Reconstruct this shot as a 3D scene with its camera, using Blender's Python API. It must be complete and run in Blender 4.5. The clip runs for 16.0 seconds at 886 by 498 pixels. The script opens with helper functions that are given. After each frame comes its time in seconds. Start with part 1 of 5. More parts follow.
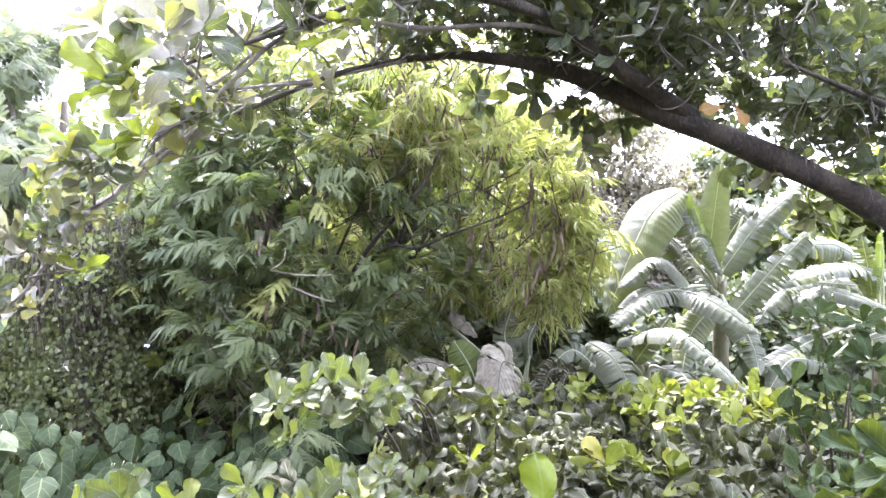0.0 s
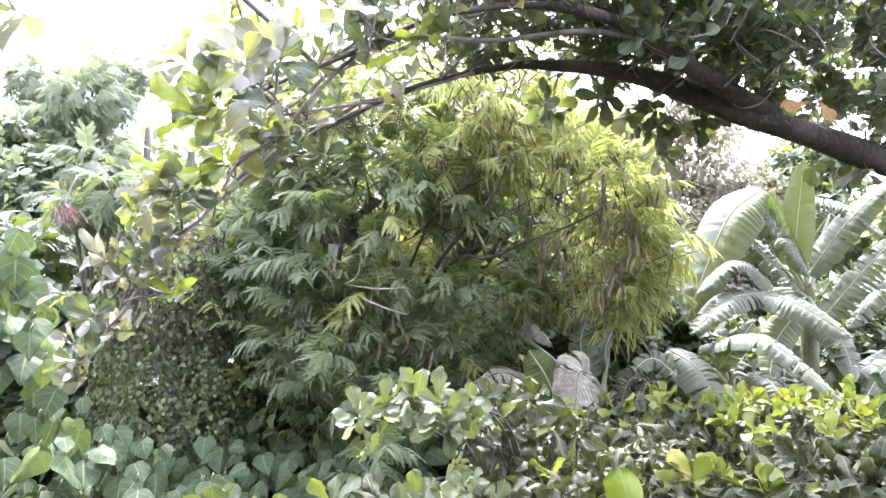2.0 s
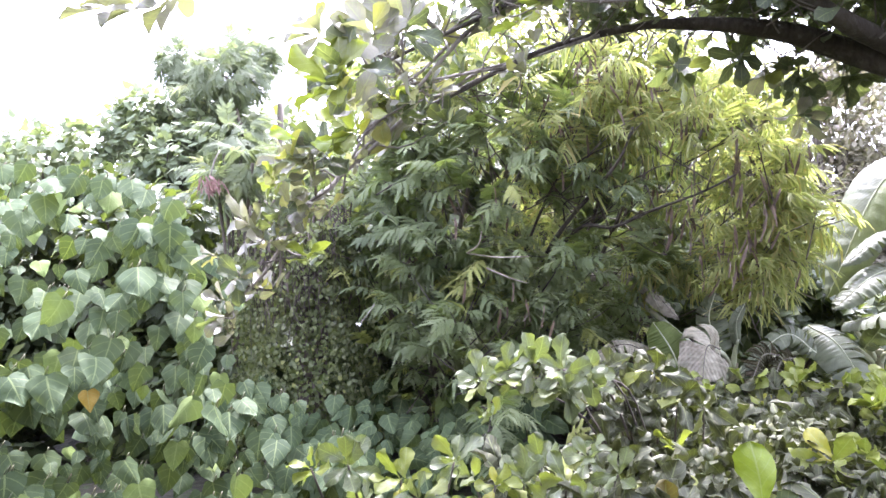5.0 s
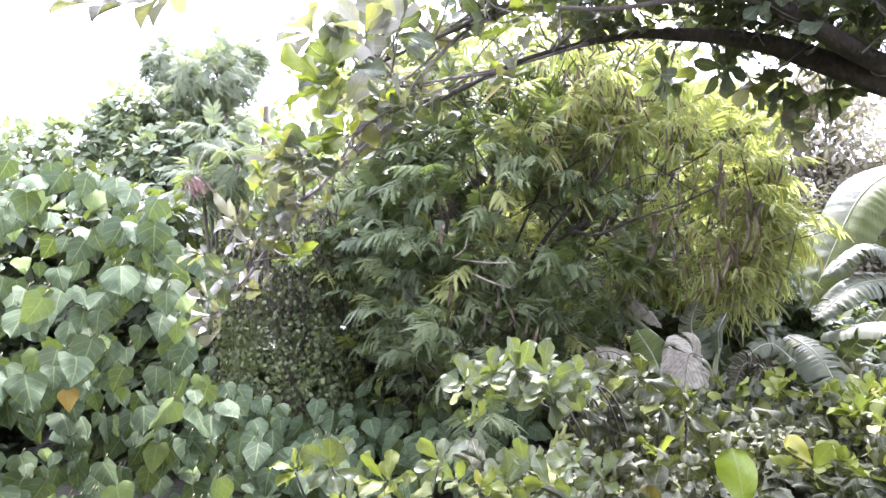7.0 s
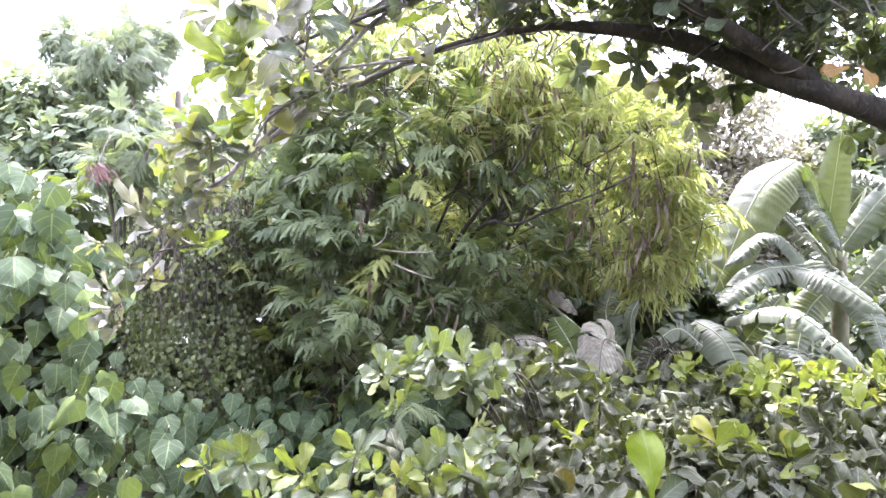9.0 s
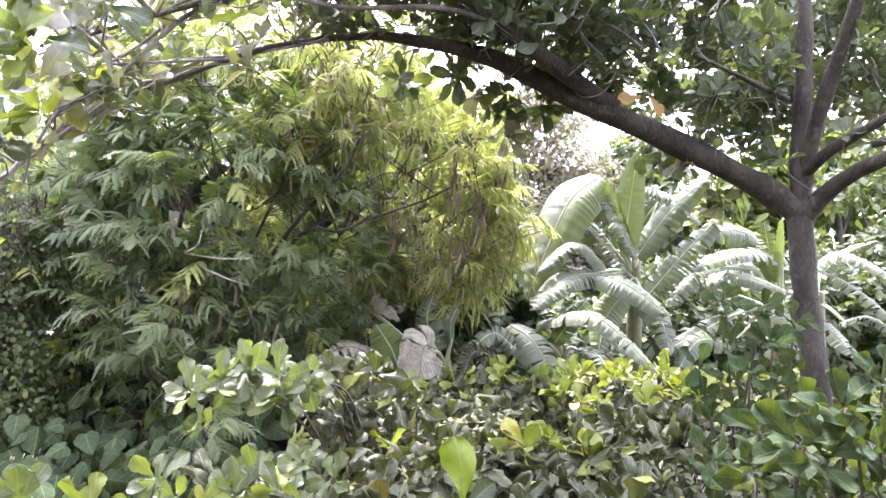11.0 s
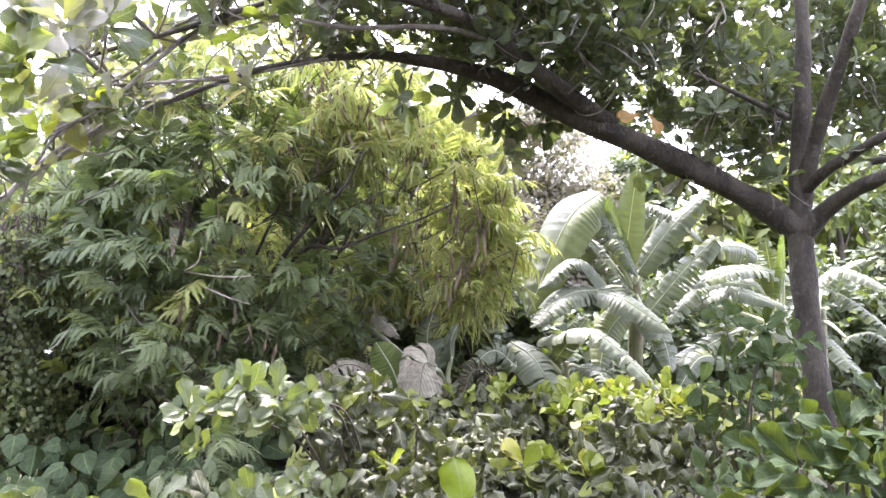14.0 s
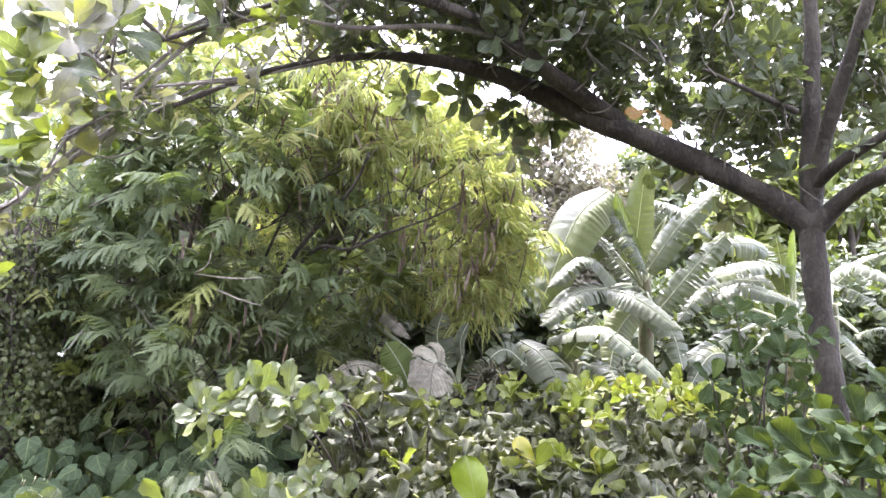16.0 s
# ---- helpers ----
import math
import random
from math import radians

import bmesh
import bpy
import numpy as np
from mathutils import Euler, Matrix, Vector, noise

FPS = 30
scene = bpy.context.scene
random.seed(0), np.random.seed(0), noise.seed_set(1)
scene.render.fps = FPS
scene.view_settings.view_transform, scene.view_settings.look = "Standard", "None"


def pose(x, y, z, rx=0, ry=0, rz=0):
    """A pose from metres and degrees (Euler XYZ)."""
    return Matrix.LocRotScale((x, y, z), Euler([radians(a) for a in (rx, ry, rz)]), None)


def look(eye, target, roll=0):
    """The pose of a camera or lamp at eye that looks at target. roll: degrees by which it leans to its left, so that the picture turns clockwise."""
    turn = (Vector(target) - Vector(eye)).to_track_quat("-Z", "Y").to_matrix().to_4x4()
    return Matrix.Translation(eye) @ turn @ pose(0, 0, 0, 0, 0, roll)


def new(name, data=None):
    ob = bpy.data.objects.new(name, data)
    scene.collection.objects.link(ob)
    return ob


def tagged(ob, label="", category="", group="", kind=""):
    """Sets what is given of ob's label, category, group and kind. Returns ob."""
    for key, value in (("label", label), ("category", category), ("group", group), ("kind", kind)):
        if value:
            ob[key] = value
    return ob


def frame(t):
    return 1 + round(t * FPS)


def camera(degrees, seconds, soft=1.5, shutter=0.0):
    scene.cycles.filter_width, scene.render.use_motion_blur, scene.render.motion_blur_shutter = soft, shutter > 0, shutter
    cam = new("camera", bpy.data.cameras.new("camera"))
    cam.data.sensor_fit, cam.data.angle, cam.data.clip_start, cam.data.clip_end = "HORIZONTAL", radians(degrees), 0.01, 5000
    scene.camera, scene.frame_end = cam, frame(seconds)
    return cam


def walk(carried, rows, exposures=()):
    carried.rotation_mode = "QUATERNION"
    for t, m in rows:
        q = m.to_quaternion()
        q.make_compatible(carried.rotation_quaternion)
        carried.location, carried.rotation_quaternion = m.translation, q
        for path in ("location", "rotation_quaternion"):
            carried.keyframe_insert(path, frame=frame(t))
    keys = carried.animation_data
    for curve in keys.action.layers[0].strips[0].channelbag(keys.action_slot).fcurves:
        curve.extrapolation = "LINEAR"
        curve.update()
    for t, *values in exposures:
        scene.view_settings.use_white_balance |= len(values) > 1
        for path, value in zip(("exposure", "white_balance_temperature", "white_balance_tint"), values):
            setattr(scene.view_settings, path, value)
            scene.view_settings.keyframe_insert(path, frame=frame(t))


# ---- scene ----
cam = camera(65.35, 16.0, soft=1.5)
PATH = [
    (0, pose(0.000, 0.000, 1.700, 93.00, 0.00, 0.00)),
    (0.5, pose(0.003, 0.005, 1.707, 92.98, 0.21, 0.51)),
    (1, pose(-0.010, 0.009, 1.713, 92.95, 0.77, 1.56)),
    (1.5, pose(-0.027, 0.007, 1.717, 93.56, 1.12, 4.69)),
    (2, pose(-0.022, 0.001, 1.723, 93.66, 1.36, 5.76)),
    (2.5, pose(-0.009, -0.016, 1.718, 94.27, 1.07, 9.45)),
    (3, pose(0.002, -0.029, 1.705, 94.97, -0.10, 11.76)),
    (3.5, pose(-0.002, -0.041, 1.708, 94.67, -0.36, 13.15)),
    (4, pose(-0.026, -0.023, 1.728, 91.58, 0.74, 14.67)),
    (4.2, pose(-0.033, -0.015, 1.718, 91.36, 0.73, 15.58)),
    (6.5, pose(-0.031, -0.043, 1.688, 92.16, 0.09, 14.71)),
    (7, pose(-0.047, -0.028, 1.684, 92.14, -0.22, 14.13)),
    (7.5, pose(-0.056, -0.012, 1.693, 91.97, -0.07, 13.89)),
    (8, pose(-0.058, -0.011, 1.684, 92.07, 0.19, 13.48)),
    (8.5, pose(-0.051, -0.014, 1.671, 92.15, -0.09, 12.13)),
    (9, pose(-0.030, -0.002, 1.676, 91.40, 0.16, 7.80)),
    (9.5, pose(-0.019, 0.011, 1.679, 91.49, -0.32, 2.01)),
    (10, pose(-0.009, 0.014, 1.697, 91.33, -0.53, -2.95)),
    (10.2, pose(-0.002, 0.012, 1.705, 91.02, -0.33, -4.21)),
    (12.5, pose(0.014, 0.021, 1.712, 93.01, 0.02, -7.09)),
    (13, pose(0.014, 0.024, 1.721, 93.00, -0.01, -6.69)),
    (13.5, pose(0.017, 0.025, 1.727, 92.78, 0.11, -6.14)),
    (14, pose(0.017, 0.019, 1.724, 92.81, -0.03, -6.20)),
    (14.5, pose(0.020, 0.010, 1.721, 92.90, 0.30, -5.78)),
    (15, pose(0.021, 0.011, 1.727, 92.67, 0.33, -5.73)),
    (15.5, pose(0.016, 0.018, 1.721, 92.68, 0.37, -5.30)),
    (16, pose(0.013, 0.019, 1.719, 92.83, 0.56, -5.48)),
]

LIGHTNESS = [(0, 3.60, 5750, 30), (2.5, 3.61, 5750, 30), (4.2, 3.46, 5750, 30), (8.5, 3.47, 5750, 30), (9.5, 3.66, 5770, 30), (10, 3.61, 5870, 29), (12.5, 3.36, 6000, 28), (16, 3.40, 5950, 28)]
walk(cam, PATH, LIGHTNESS)

# ---------------------------------------------------------------- light
SUN_AZ, SUN_EL = 8.0, 63.0      # degrees to the left of straight ahead, and up
world = bpy.data.worlds.new("world")
scene.world = world
world.use_nodes = True
wn, wl = world.node_tree.nodes, world.node_tree.links
sky = wn.new("ShaderNodeTexSky")
sky.sky_type, sky.sun_disc = "NISHITA", False
sky.sun_elevation, sky.sun_rotation = radians(SUN_EL), radians(-SUN_AZ)
sky.air_density, sky.dust_density, sky.ozone_density = 1.0, 4.0, 1.0
haze = wn.new("ShaderNodeHueSaturation")
haze.inputs["Saturation"].default_value = 0.3
wl.new(sky.outputs["Color"], haze.inputs["Color"])
veil = wn.new("ShaderNodeMix")      # thin bright cloud over the whole sky
veil.data_type = "RGBA"
veil.inputs[0].default_value = 0.55
veil.inputs[7].default_value = (6.4, 6.8, 7.5, 1)
wl.new(haze.outputs["Color"], veil.inputs[6])
wl.new(veil.outputs[2], wn["Background"].inputs["Color"])
wn["Background"].inputs["Strength"].default_value = 0.144
sun = new("sun", bpy.data.lights.new("sun", "SUN"))
sun.data.energy, sun.data.angle, sun.data.color = 2.35, radians(6.0), (1.0, 0.96, 0.89)
to_sun = Vector((-math.sin(radians(SUN_AZ)) * math.cos(radians(SUN_EL)),
                 math.cos(radians(SUN_AZ)) * math.cos(radians(SUN_EL)), math.sin(radians(SUN_EL))))
sun.matrix_world = look(to_sun * 60, (0, 0, 0))

rng = np.random.default_rng(7)


# ---------------------------------------------------------------- materials
def leaf_material(name, dark, light, odd, odd_share=0.03, rough=0.42, gloss=0.5, through_light=0.35,
                  veins=6.0, vein_strength=0.38, thin_tint=(1.0, 1.1, 0.5), patch=0.5, ridge=0.06, mottle=0.5):
    """A leaf: colour differs from leaf to leaf and over the plant, with midrib, side veins, blotches and light through the blade."""
    mat = bpy.data.materials.new(name)
    mat.use_nodes = True
    nt = mat.node_tree
    nodes, link = nt.nodes, nt.links.new
    bsdf = nodes["Principled BSDF"]
    out = nodes["Material Output"]

    def node(kind, **values):
        n = nodes.new(kind)
        for key, value in values.items():
            n.inputs[key.replace("_", " ")].default_value = value
        return n

    def calc(op, a, b=0.0):
        n = nodes.new("ShaderNodeMath")
        n.operation = op
        for i, v in enumerate((a, b)):
            if isinstance(v, (int, float)):
                n.inputs[i].default_value = v
            else:
                link(v, n.inputs[i])
        return n.outputs[0]

    def mix(f, a, b, how="MIX"):
        n = nodes.new("ShaderNodeMix")
        n.data_type, n.blend_type = "RGBA", how
        for socket, v in ((n.inputs[0], f), (n.inputs[6], a), (n.inputs[7], b)):
            if isinstance(v, (int, float)):
                socket.default_value = v
            elif isinstance(v, tuple):
                socket.default_value = (*v, 1)
            else:
                link(v, socket)
        return n.outputs[2]

    info, geo = nodes.new("ShaderNodeObjectInfo"), nodes.new("ShaderNodeNewGeometry")
    chance = calc("FRACT", calc("ADD", info.outputs["Random"], calc("MULTIPLY", geo.outputs["Random Per Island"], 7.31)))
    chance2 = calc("FRACT", calc("MULTIPLY", chance, 13.7))
    big = node("ShaderNodeTexNoise", Scale=1.3, Detail=2.0)
    link(geo.outputs["Position"], big.inputs["Vector"])
    fine = node("ShaderNodeTexNoise", Scale=55.0, Detail=4.0)
    link(geo.outputs["Position"], fine.inputs["Vector"])
    spread = calc("ADD", calc("MULTIPLY", chance, 1 - patch), calc("MULTIPLY", calc("SUBTRACT", calc("MULTIPLY", big.outputs["Fac"], 2.4), 0.7), patch))
    col = mix(spread, dark, light)
    col = mix(calc("GREATER_THAN", chance2, 1 - odd_share), col, odd)
    mid = node("ShaderNodeTexNoise", Scale=16.0, Detail=3.0)
    link(geo.outputs["Position"], mid.inputs["Vector"])
    worn = calc("MULTIPLY", calc("ADD", fine.outputs["Fac"], calc("MULTIPLY", calc("SUBTRACT", mid.outputs["Fac"], 0.4), 1.6)), mottle)
    worn = calc("MINIMUM", calc("MAXIMUM", worn, 0.0), 1.0)
    col = mix(worn, col, mix(0.55, col, (0.02, 0.025, 0.012)))
    uv = nodes.new("ShaderNodeUVMap")
    uv.uv_map = "leaf"
    sep = nodes.new("ShaderNodeSeparateXYZ")
    link(uv.outputs["UV"], sep.inputs[0])
    side = calc("ABSOLUTE", calc("SUBTRACT", sep.outputs["X"], 0.5))
    rib = calc("LESS_THAN", side, 0.026)
    herring = calc("SINE", calc("MULTIPLY", calc("SUBTRACT", sep.outputs["Y"], calc("MULTIPLY", side, 0.55)), veins * 6.283))
    vein = calc("GREATER_THAN", herring, 0.93)
    lines = calc("MULTIPLY", calc("MAXIMUM", rib, calc("MULTIPLY", vein, 0.5)), vein_strength * 2)
    col = mix(lines, col, mix(0.6, col, (0.30, 0.36, 0.14)))
    link(col, bsdf.inputs["Base Color"])
    bsdf.inputs["Roughness"].default_value = rough
    bsdf.inputs["Specular IOR Level"].default_value = gloss
    rr = calc("ADD", rough - 0.1, calc("MULTIPLY", fine.outputs["Fac"], 0.25))
    link(rr, bsdf.inputs["Roughness"])
    bump = nodes.new("ShaderNodeBump")
    bump.inputs["Strength"].default_value, bump.inputs["Distance"].default_value = 0.5, 0.0035
    link(calc("ADD", calc("MULTIPLY", herring, ridge), calc("ADD", calc("MULTIPLY", fine.outputs["Fac"], 0.7), calc("MULTIPLY", mid.outputs["Fac"], 2.2))), bump.inputs["Height"])
    link(bump.outputs["Normal"], bsdf.inputs["Normal"])
    thin = nodes.new("ShaderNodeBsdfTranslucent")
    link(mix(1.0, mix(0.35, col, (0.30, 0.36, 0.08)), thin_tint, "MULTIPLY"), thin.inputs["Color"])
    both = nodes.new("ShaderNodeMixShader")
    both.inputs[0].default_value = through_light
    link(bsdf.outputs[0], both.inputs[1])
    link(thin.outputs[0], both.inputs[2])
    link(both.outputs[0], out.inputs["Surface"])
    return mat


def rough_material(name, dark, light, scale=6.0, stretch=(1, 1, 1), rough=0.85, bump_depth=0.01, blotch=None):
    """Bark, soil or litter: two scales of noise and relief."""
    mat = bpy.data.materials.new(name)
    mat.use_nodes = True
    nodes, link = mat.node_tree.nodes, mat.node_tree.links.new
    bsdf = nodes["Principled BSDF"]
    geo = nodes.new("ShaderNodeNewGeometry")
    mapping = nodes.new("ShaderNodeMapping")
    mapping.inputs["Scale"].default_value = stretch
    link(geo.outputs["Position"], mapping.inputs["Vector"])
    n1, n2 = nodes.new("ShaderNodeTexNoise"), nodes.new("ShaderNodeTexNoise")
    n1.inputs["Scale"].default_value, n2.inputs["Scale"].default_value = scale, scale * 7
    n1.inputs["Detail"].default_value = n2.inputs["Detail"].default_value = 5.0
    link(mapping.outputs[0], n1.inputs["Vector"])
    link(mapping.outputs[0], n2.inputs["Vector"])
    ramp = nodes.new("ShaderNodeValToRGB")
    ramp.color_ramp.elements[0].position, ramp.color_ramp.elements[1].position = 0.32, 0.68
    ramp.color_ramp.elements[0].color, ramp.color_ramp.elements[1].color = (*dark, 1), (*light, 1)
    add = nodes.new("ShaderNodeMath")
    add.operation = "MULTIPLY_ADD"
    link(n2.outputs["Fac"], add.inputs[0])
    add.inputs[1].default_value = 0.6
    half = nodes.new("ShaderNodeMath")
    half.operation = "MULTIPLY_ADD"
    link(n1.outputs["Fac"], half.inputs[0])
    half.inputs[1].default_value, half.inputs[2].default_value = 1.0, -0.3
    link(half.outputs[0], add.inputs[2])
    link(add.outputs[0], ramp.inputs[0])
    col = ramp.outputs[0]
    if blotch:
        n3 = nodes.new("ShaderNodeTexNoise")
        n3.inputs["Scale"].default_value, n3.inputs["Detail"].default_value = 3.1 * scale, 3.0
        link(geo.outputs["Position"], n3.inputs["Vector"])
        cut = nodes.new("ShaderNodeMapRange")
        cut.inputs[1].default_value, cut.inputs[2].default_value = 0.58, 0.66
        link(n3.outputs["Fac"], cut.inputs[0])
        m = nodes.new("ShaderNodeMix")
        m.data_type = "RGBA"
        link(cut.outputs[0], m.inputs[0])
        link(col, m.inputs[6])
        m.inputs[7].default_value = (*blotch, 1)
        col = m.outputs[2]
    link(col, bsdf.inputs["Base Color"])
    bsdf.inputs["Roughness"].default_value = rough
    bump = nodes.new("ShaderNodeBump")
    bump.inputs["Strength"].default_value, bump.inputs["Distance"].default_value = 0.8, bump_depth
    link(add.outputs[0], bump.inputs["Height"])
    link(bump.outputs["Normal"], bsdf.inputs["Normal"])
    return mat


M_ALMOND = leaf_material("almond_leaf", (0.052, 0.070, 0.044), (0.142, 0.165, 0.103), (0.20, 0.21, 0.06), 0.03, rough=0.48, gloss=0.3, through_light=0.31, thin_tint=(0.95, 1.0, 0.6))
M_ALMOND_BUSH = leaf_material("dusty_almond_leaf", (0.034, 0.039, 0.019), (0.136, 0.138, 0.074), (0.26, 0.28, 0.07), 0.07, rough=0.5, gloss=0.36, through_light=0.10, patch=0.35)
# Same almond leaf washed olive-grey: haze and backlight are put into its colour.
M_ALMOND_HAZED = leaf_material("hazed_almond_leaf", (0.130, 0.128, 0.098), (0.300, 0.278, 0.222), (0.30, 0.29, 0.07), 0.14, rough=0.46, gloss=0.5, through_light=0.34, thin_tint=(1.0, 1.0, 0.7), patch=0.3)
M_ALMOND_YOUNG = leaf_material("young_almond_leaf", (0.19, 0.23, 0.045), (0.29, 0.32, 0.05), (0.36, 0.34, 0.04), 0.1, rough=0.42, through_light=0.36)
M_ALMOND_PALE = leaf_material("pale_almond_leaf", (0.110, 0.138, 0.069), (0.190, 0.215, 0.107), (0.25, 0.28, 0.08), 0.1, rough=0.40, through_light=0.3)
# Darker copy of the almond leaf, shade under the crown put into its colour.
M_ALMOND_SHADED = leaf_material("shaded_almond_leaf", (0.024, 0.044, 0.017), (0.056, 0.086, 0.034), (0.08, 0.12, 0.03), 0.05, rough=0.65, gloss=0.13, through_light=0.2, vein_strength=0.16)
M_LIME = leaf_material("lime_almond_leaf", (0.24, 0.33, 0.018), (0.28, 0.36, 0.022), (0.30, 0.37, 0.03), 0.0, rough=0.42, through_light=0.4)
M_AUTUMN = leaf_material("withered_almond_leaf", (0.27, 0.145, 0.035), (0.38, 0.21, 0.05), (0.4, 0.12, 0.04), 0.1, rough=0.6, through_light=0.3, thin_tint=(1.1, 0.8, 0.4))
M_OLIVE = leaf_material("fading_almond_leaf", (0.13, 0.105, 0.032), (0.20, 0.165, 0.05), (0.22, 0.14, 0.04), 0.1, rough=0.55, through_light=0.3, thin_tint=(1.1, 0.9, 0.4))
M_YELLOW = leaf_material("yellowed_leaf", (0.36, 0.24, 0.04), (0.42, 0.29, 0.06), (0.4, 0.25, 0.06), 0.1, rough=0.5, through_light=0.3, thin_tint=(1.1, 0.9, 0.4))
M_HEART = leaf_material("heart_leaf", (0.039, 0.066, 0.032), (0.094, 0.130, 0.064), (0.17, 0.23, 0.07), 0.09, rough=0.6, gloss=0.12, through_light=0.17, veins=4.0, vein_strength=0.28)
M_FEATHER = leaf_material("feather_leaf", (0.120, 0.160, 0.092), (0.240, 0.285, 0.140), (0.36, 0.38, 0.13), 0.10, rough=0.55, gloss=0.3, through_light=0.42, vein_strength=0.0, patch=0.7)
# Feather leaf made yellower: sun shining through it is put into the colour.
M_FEATHER_SUNLIT = leaf_material("sunlit_feather_leaf", (0.22, 0.25, 0.095), (0.49, 0.50, 0.20), (0.46, 0.38, 0.16), 0.11, rough=0.5, gloss=0.4, through_light=0.58, vein_strength=0.0, patch=0.3, mottle=0.2, thin_tint=(1.0, 1.05, 0.65))
M_BANANA = leaf_material("banana_leaf", (0.105, 0.125, 0.078), (0.190, 0.210, 0.135), (0.19, 0.22, 0.085), 0.06, rough=0.46, gloss=0.5, through_light=0.14, veins=34.0, vein_strength=0.10, ridge=0.12)
M_BANANA_FRESH = leaf_material("fresh_banana_leaf", (0.120, 0.165, 0.035), (0.170, 0.225, 0.050), (0.19, 0.24, 0.05), 0.06, rough=0.45, gloss=0.4, through_light=0.34, veins=34.0, vein_strength=0.12, ridge=0.12)
M_BANANA_DEAD = leaf_material("dry_banana_leaf", (0.40, 0.365, 0.27), (0.60, 0.555, 0.43), (0.40, 0.36, 0.28), 0.2, rough=0.7, gloss=0.2, through_light=0.15, veins=20.0, vein_strength=0.2, thin_tint=(1, 0.85, 0.6), ridge=0.8, mottle=1.1)
M_BANANA_BROWN = leaf_material("withered_banana_leaf", (0.045, 0.034, 0.022), (0.11, 0.085, 0.055), (0.14, 0.11, 0.07), 0.2, rough=0.75, gloss=0.2, through_light=0.1, veins=26.0, thin_tint=(1, 0.8, 0.5), ridge=1.2, mottle=1.6)
M_IVY = leaf_material("creeper_leaf", (0.090, 0.112, 0.056), (0.240, 0.262, 0.135), (0.30, 0.32, 0.12), 0.05, rough=0.6, gloss=0.25, through_light=0.3, vein_strength=0.1)
M_FAR = leaf_material("thicket_leaf", (0.075, 0.098, 0.056), (0.165, 0.190, 0.098), (0.21, 0.22, 0.09), 0.08, rough=0.45, gloss=0.4, through_light=0.3, vein_strength=0.1)
# Thicket leaf darkened: shade of the hollows under the bananas is in its colour.
M_UNDER = leaf_material("undergrowth_leaf", (0.030, 0.044, 0.022), (0.085, 0.108, 0.048), (0.16, 0.19, 0.06), 0.08, rough=0.5, gloss=0.3, through_light=0.26, vein_strength=0.1)
# Vine leaf lightened: the veil of haze is painted into its colour.
M_VINE_HAZED = leaf_material("hazed_vine_leaf", (0.125, 0.165, 0.095), (0.26, 0.30, 0.175), (0.32, 0.36, 0.18), 0.08, rough=0.5, gloss=0.35, through_light=0.32, vein_strength=0.1, thin_tint=(0.95, 1.0, 0.75))
# Grey-green feather leaf, haze put into its paler colour.
M_HAZY = leaf_material("hazed_feather_leaf", (0.125, 0.150, 0.100), (0.24, 0.275, 0.175), (0.30, 0.32, 0.16), 0.05, rough=0.65, gloss=0.12, through_light=0.4, vein_strength=0.0, thin_tint=(0.95, 1.0, 0.85))
# Distant leaf coloured pale to hold the glare of the sky behind it.
M_FAR_GLARE = leaf_material("glare_paled_leaf", (0.14, 0.128, 0.095), (0.27, 0.245, 0.19), (0.30, 0.25, 0.21), 0.1, rough=0.6, gloss=0.2, through_light=0.42, vein_strength=0.1, thin_tint=(1.0, 0.95, 0.8))
# Lighter yellow-green leaf; the sunlit look is put into its colour.
M_SUNNY = leaf_material("light_green_leaf", (0.120, 0.150, 0.050), (0.240, 0.270, 0.080), (0.30, 0.30, 0.07), 0.1, rough=0.5, gloss=0.35, through_light=0.42, vein_strength=0.1)
M_BARK = rough_material("grey_brown_bark", (0.024, 0.019, 0.0125), (0.062, 0.052, 0.036), 9.0, (1, 1, 0.45), bump_depth=0.02, blotch=(0.068, 0.061, 0.046))
M_TWIG = rough_material("twig_bark", (0.095, 0.082, 0.066), (0.20, 0.18, 0.145), 18.0, (1, 1, 0.5), bump_depth=0.004)
M_PALETWIG = rough_material("pale_dead_twig", (0.20, 0.17, 0.13), (0.34, 0.30, 0.24), 18.0, (1, 1, 0.5), bump_depth=0.003)
M_DARKBARK = rough_material("dark_bark", (0.045, 0.037, 0.028), (0.12, 0.10, 0.075), 12.0, (1, 1, 0.4), bump_depth=0.008)
M_STEM = rough_material("banana_sheath", (0.10, 0.12, 0.05), (0.24, 0.22, 0.12), 5.0, (1, 1, 0.25), rough=0.6, bump_depth=0.008, blotch=(0.13, 0.09, 0.05))
M_POD = rough_material("dry_pod", (0.075, 0.05, 0.032), (0.17, 0.12, 0.075), 20.0, rough=0.6, bump_depth=0.003)
M_SOIL = rough_material("soil_and_litter", (0.022, 0.019, 0.012), (0.058, 0.052, 0.030), 1.6, rough=0.95, bump_depth=0.05, blotch=(0.045, 0.065, 0.02))
M_RIB = rough_material("pale_leaf_rib", (0.34, 0.37, 0.22), (0.46, 0.48, 0.32), 8.0, rough=0.5, bump_depth=0.002)
# Kept dark so the added wall and slab bounce little light.
M_BLOCKER = rough_material("dark_blocker_plaster", (0.045, 0.043, 0.038), (0.08, 0.077, 0.07), 1.5, rough=0.9, bump_depth=0.004)
M_FLOWER = rough_material("white_petal", (0.70, 0.70, 0.64), (0.82, 0.82, 0.78), 30.0, rough=0.6, bump_depth=0.002)
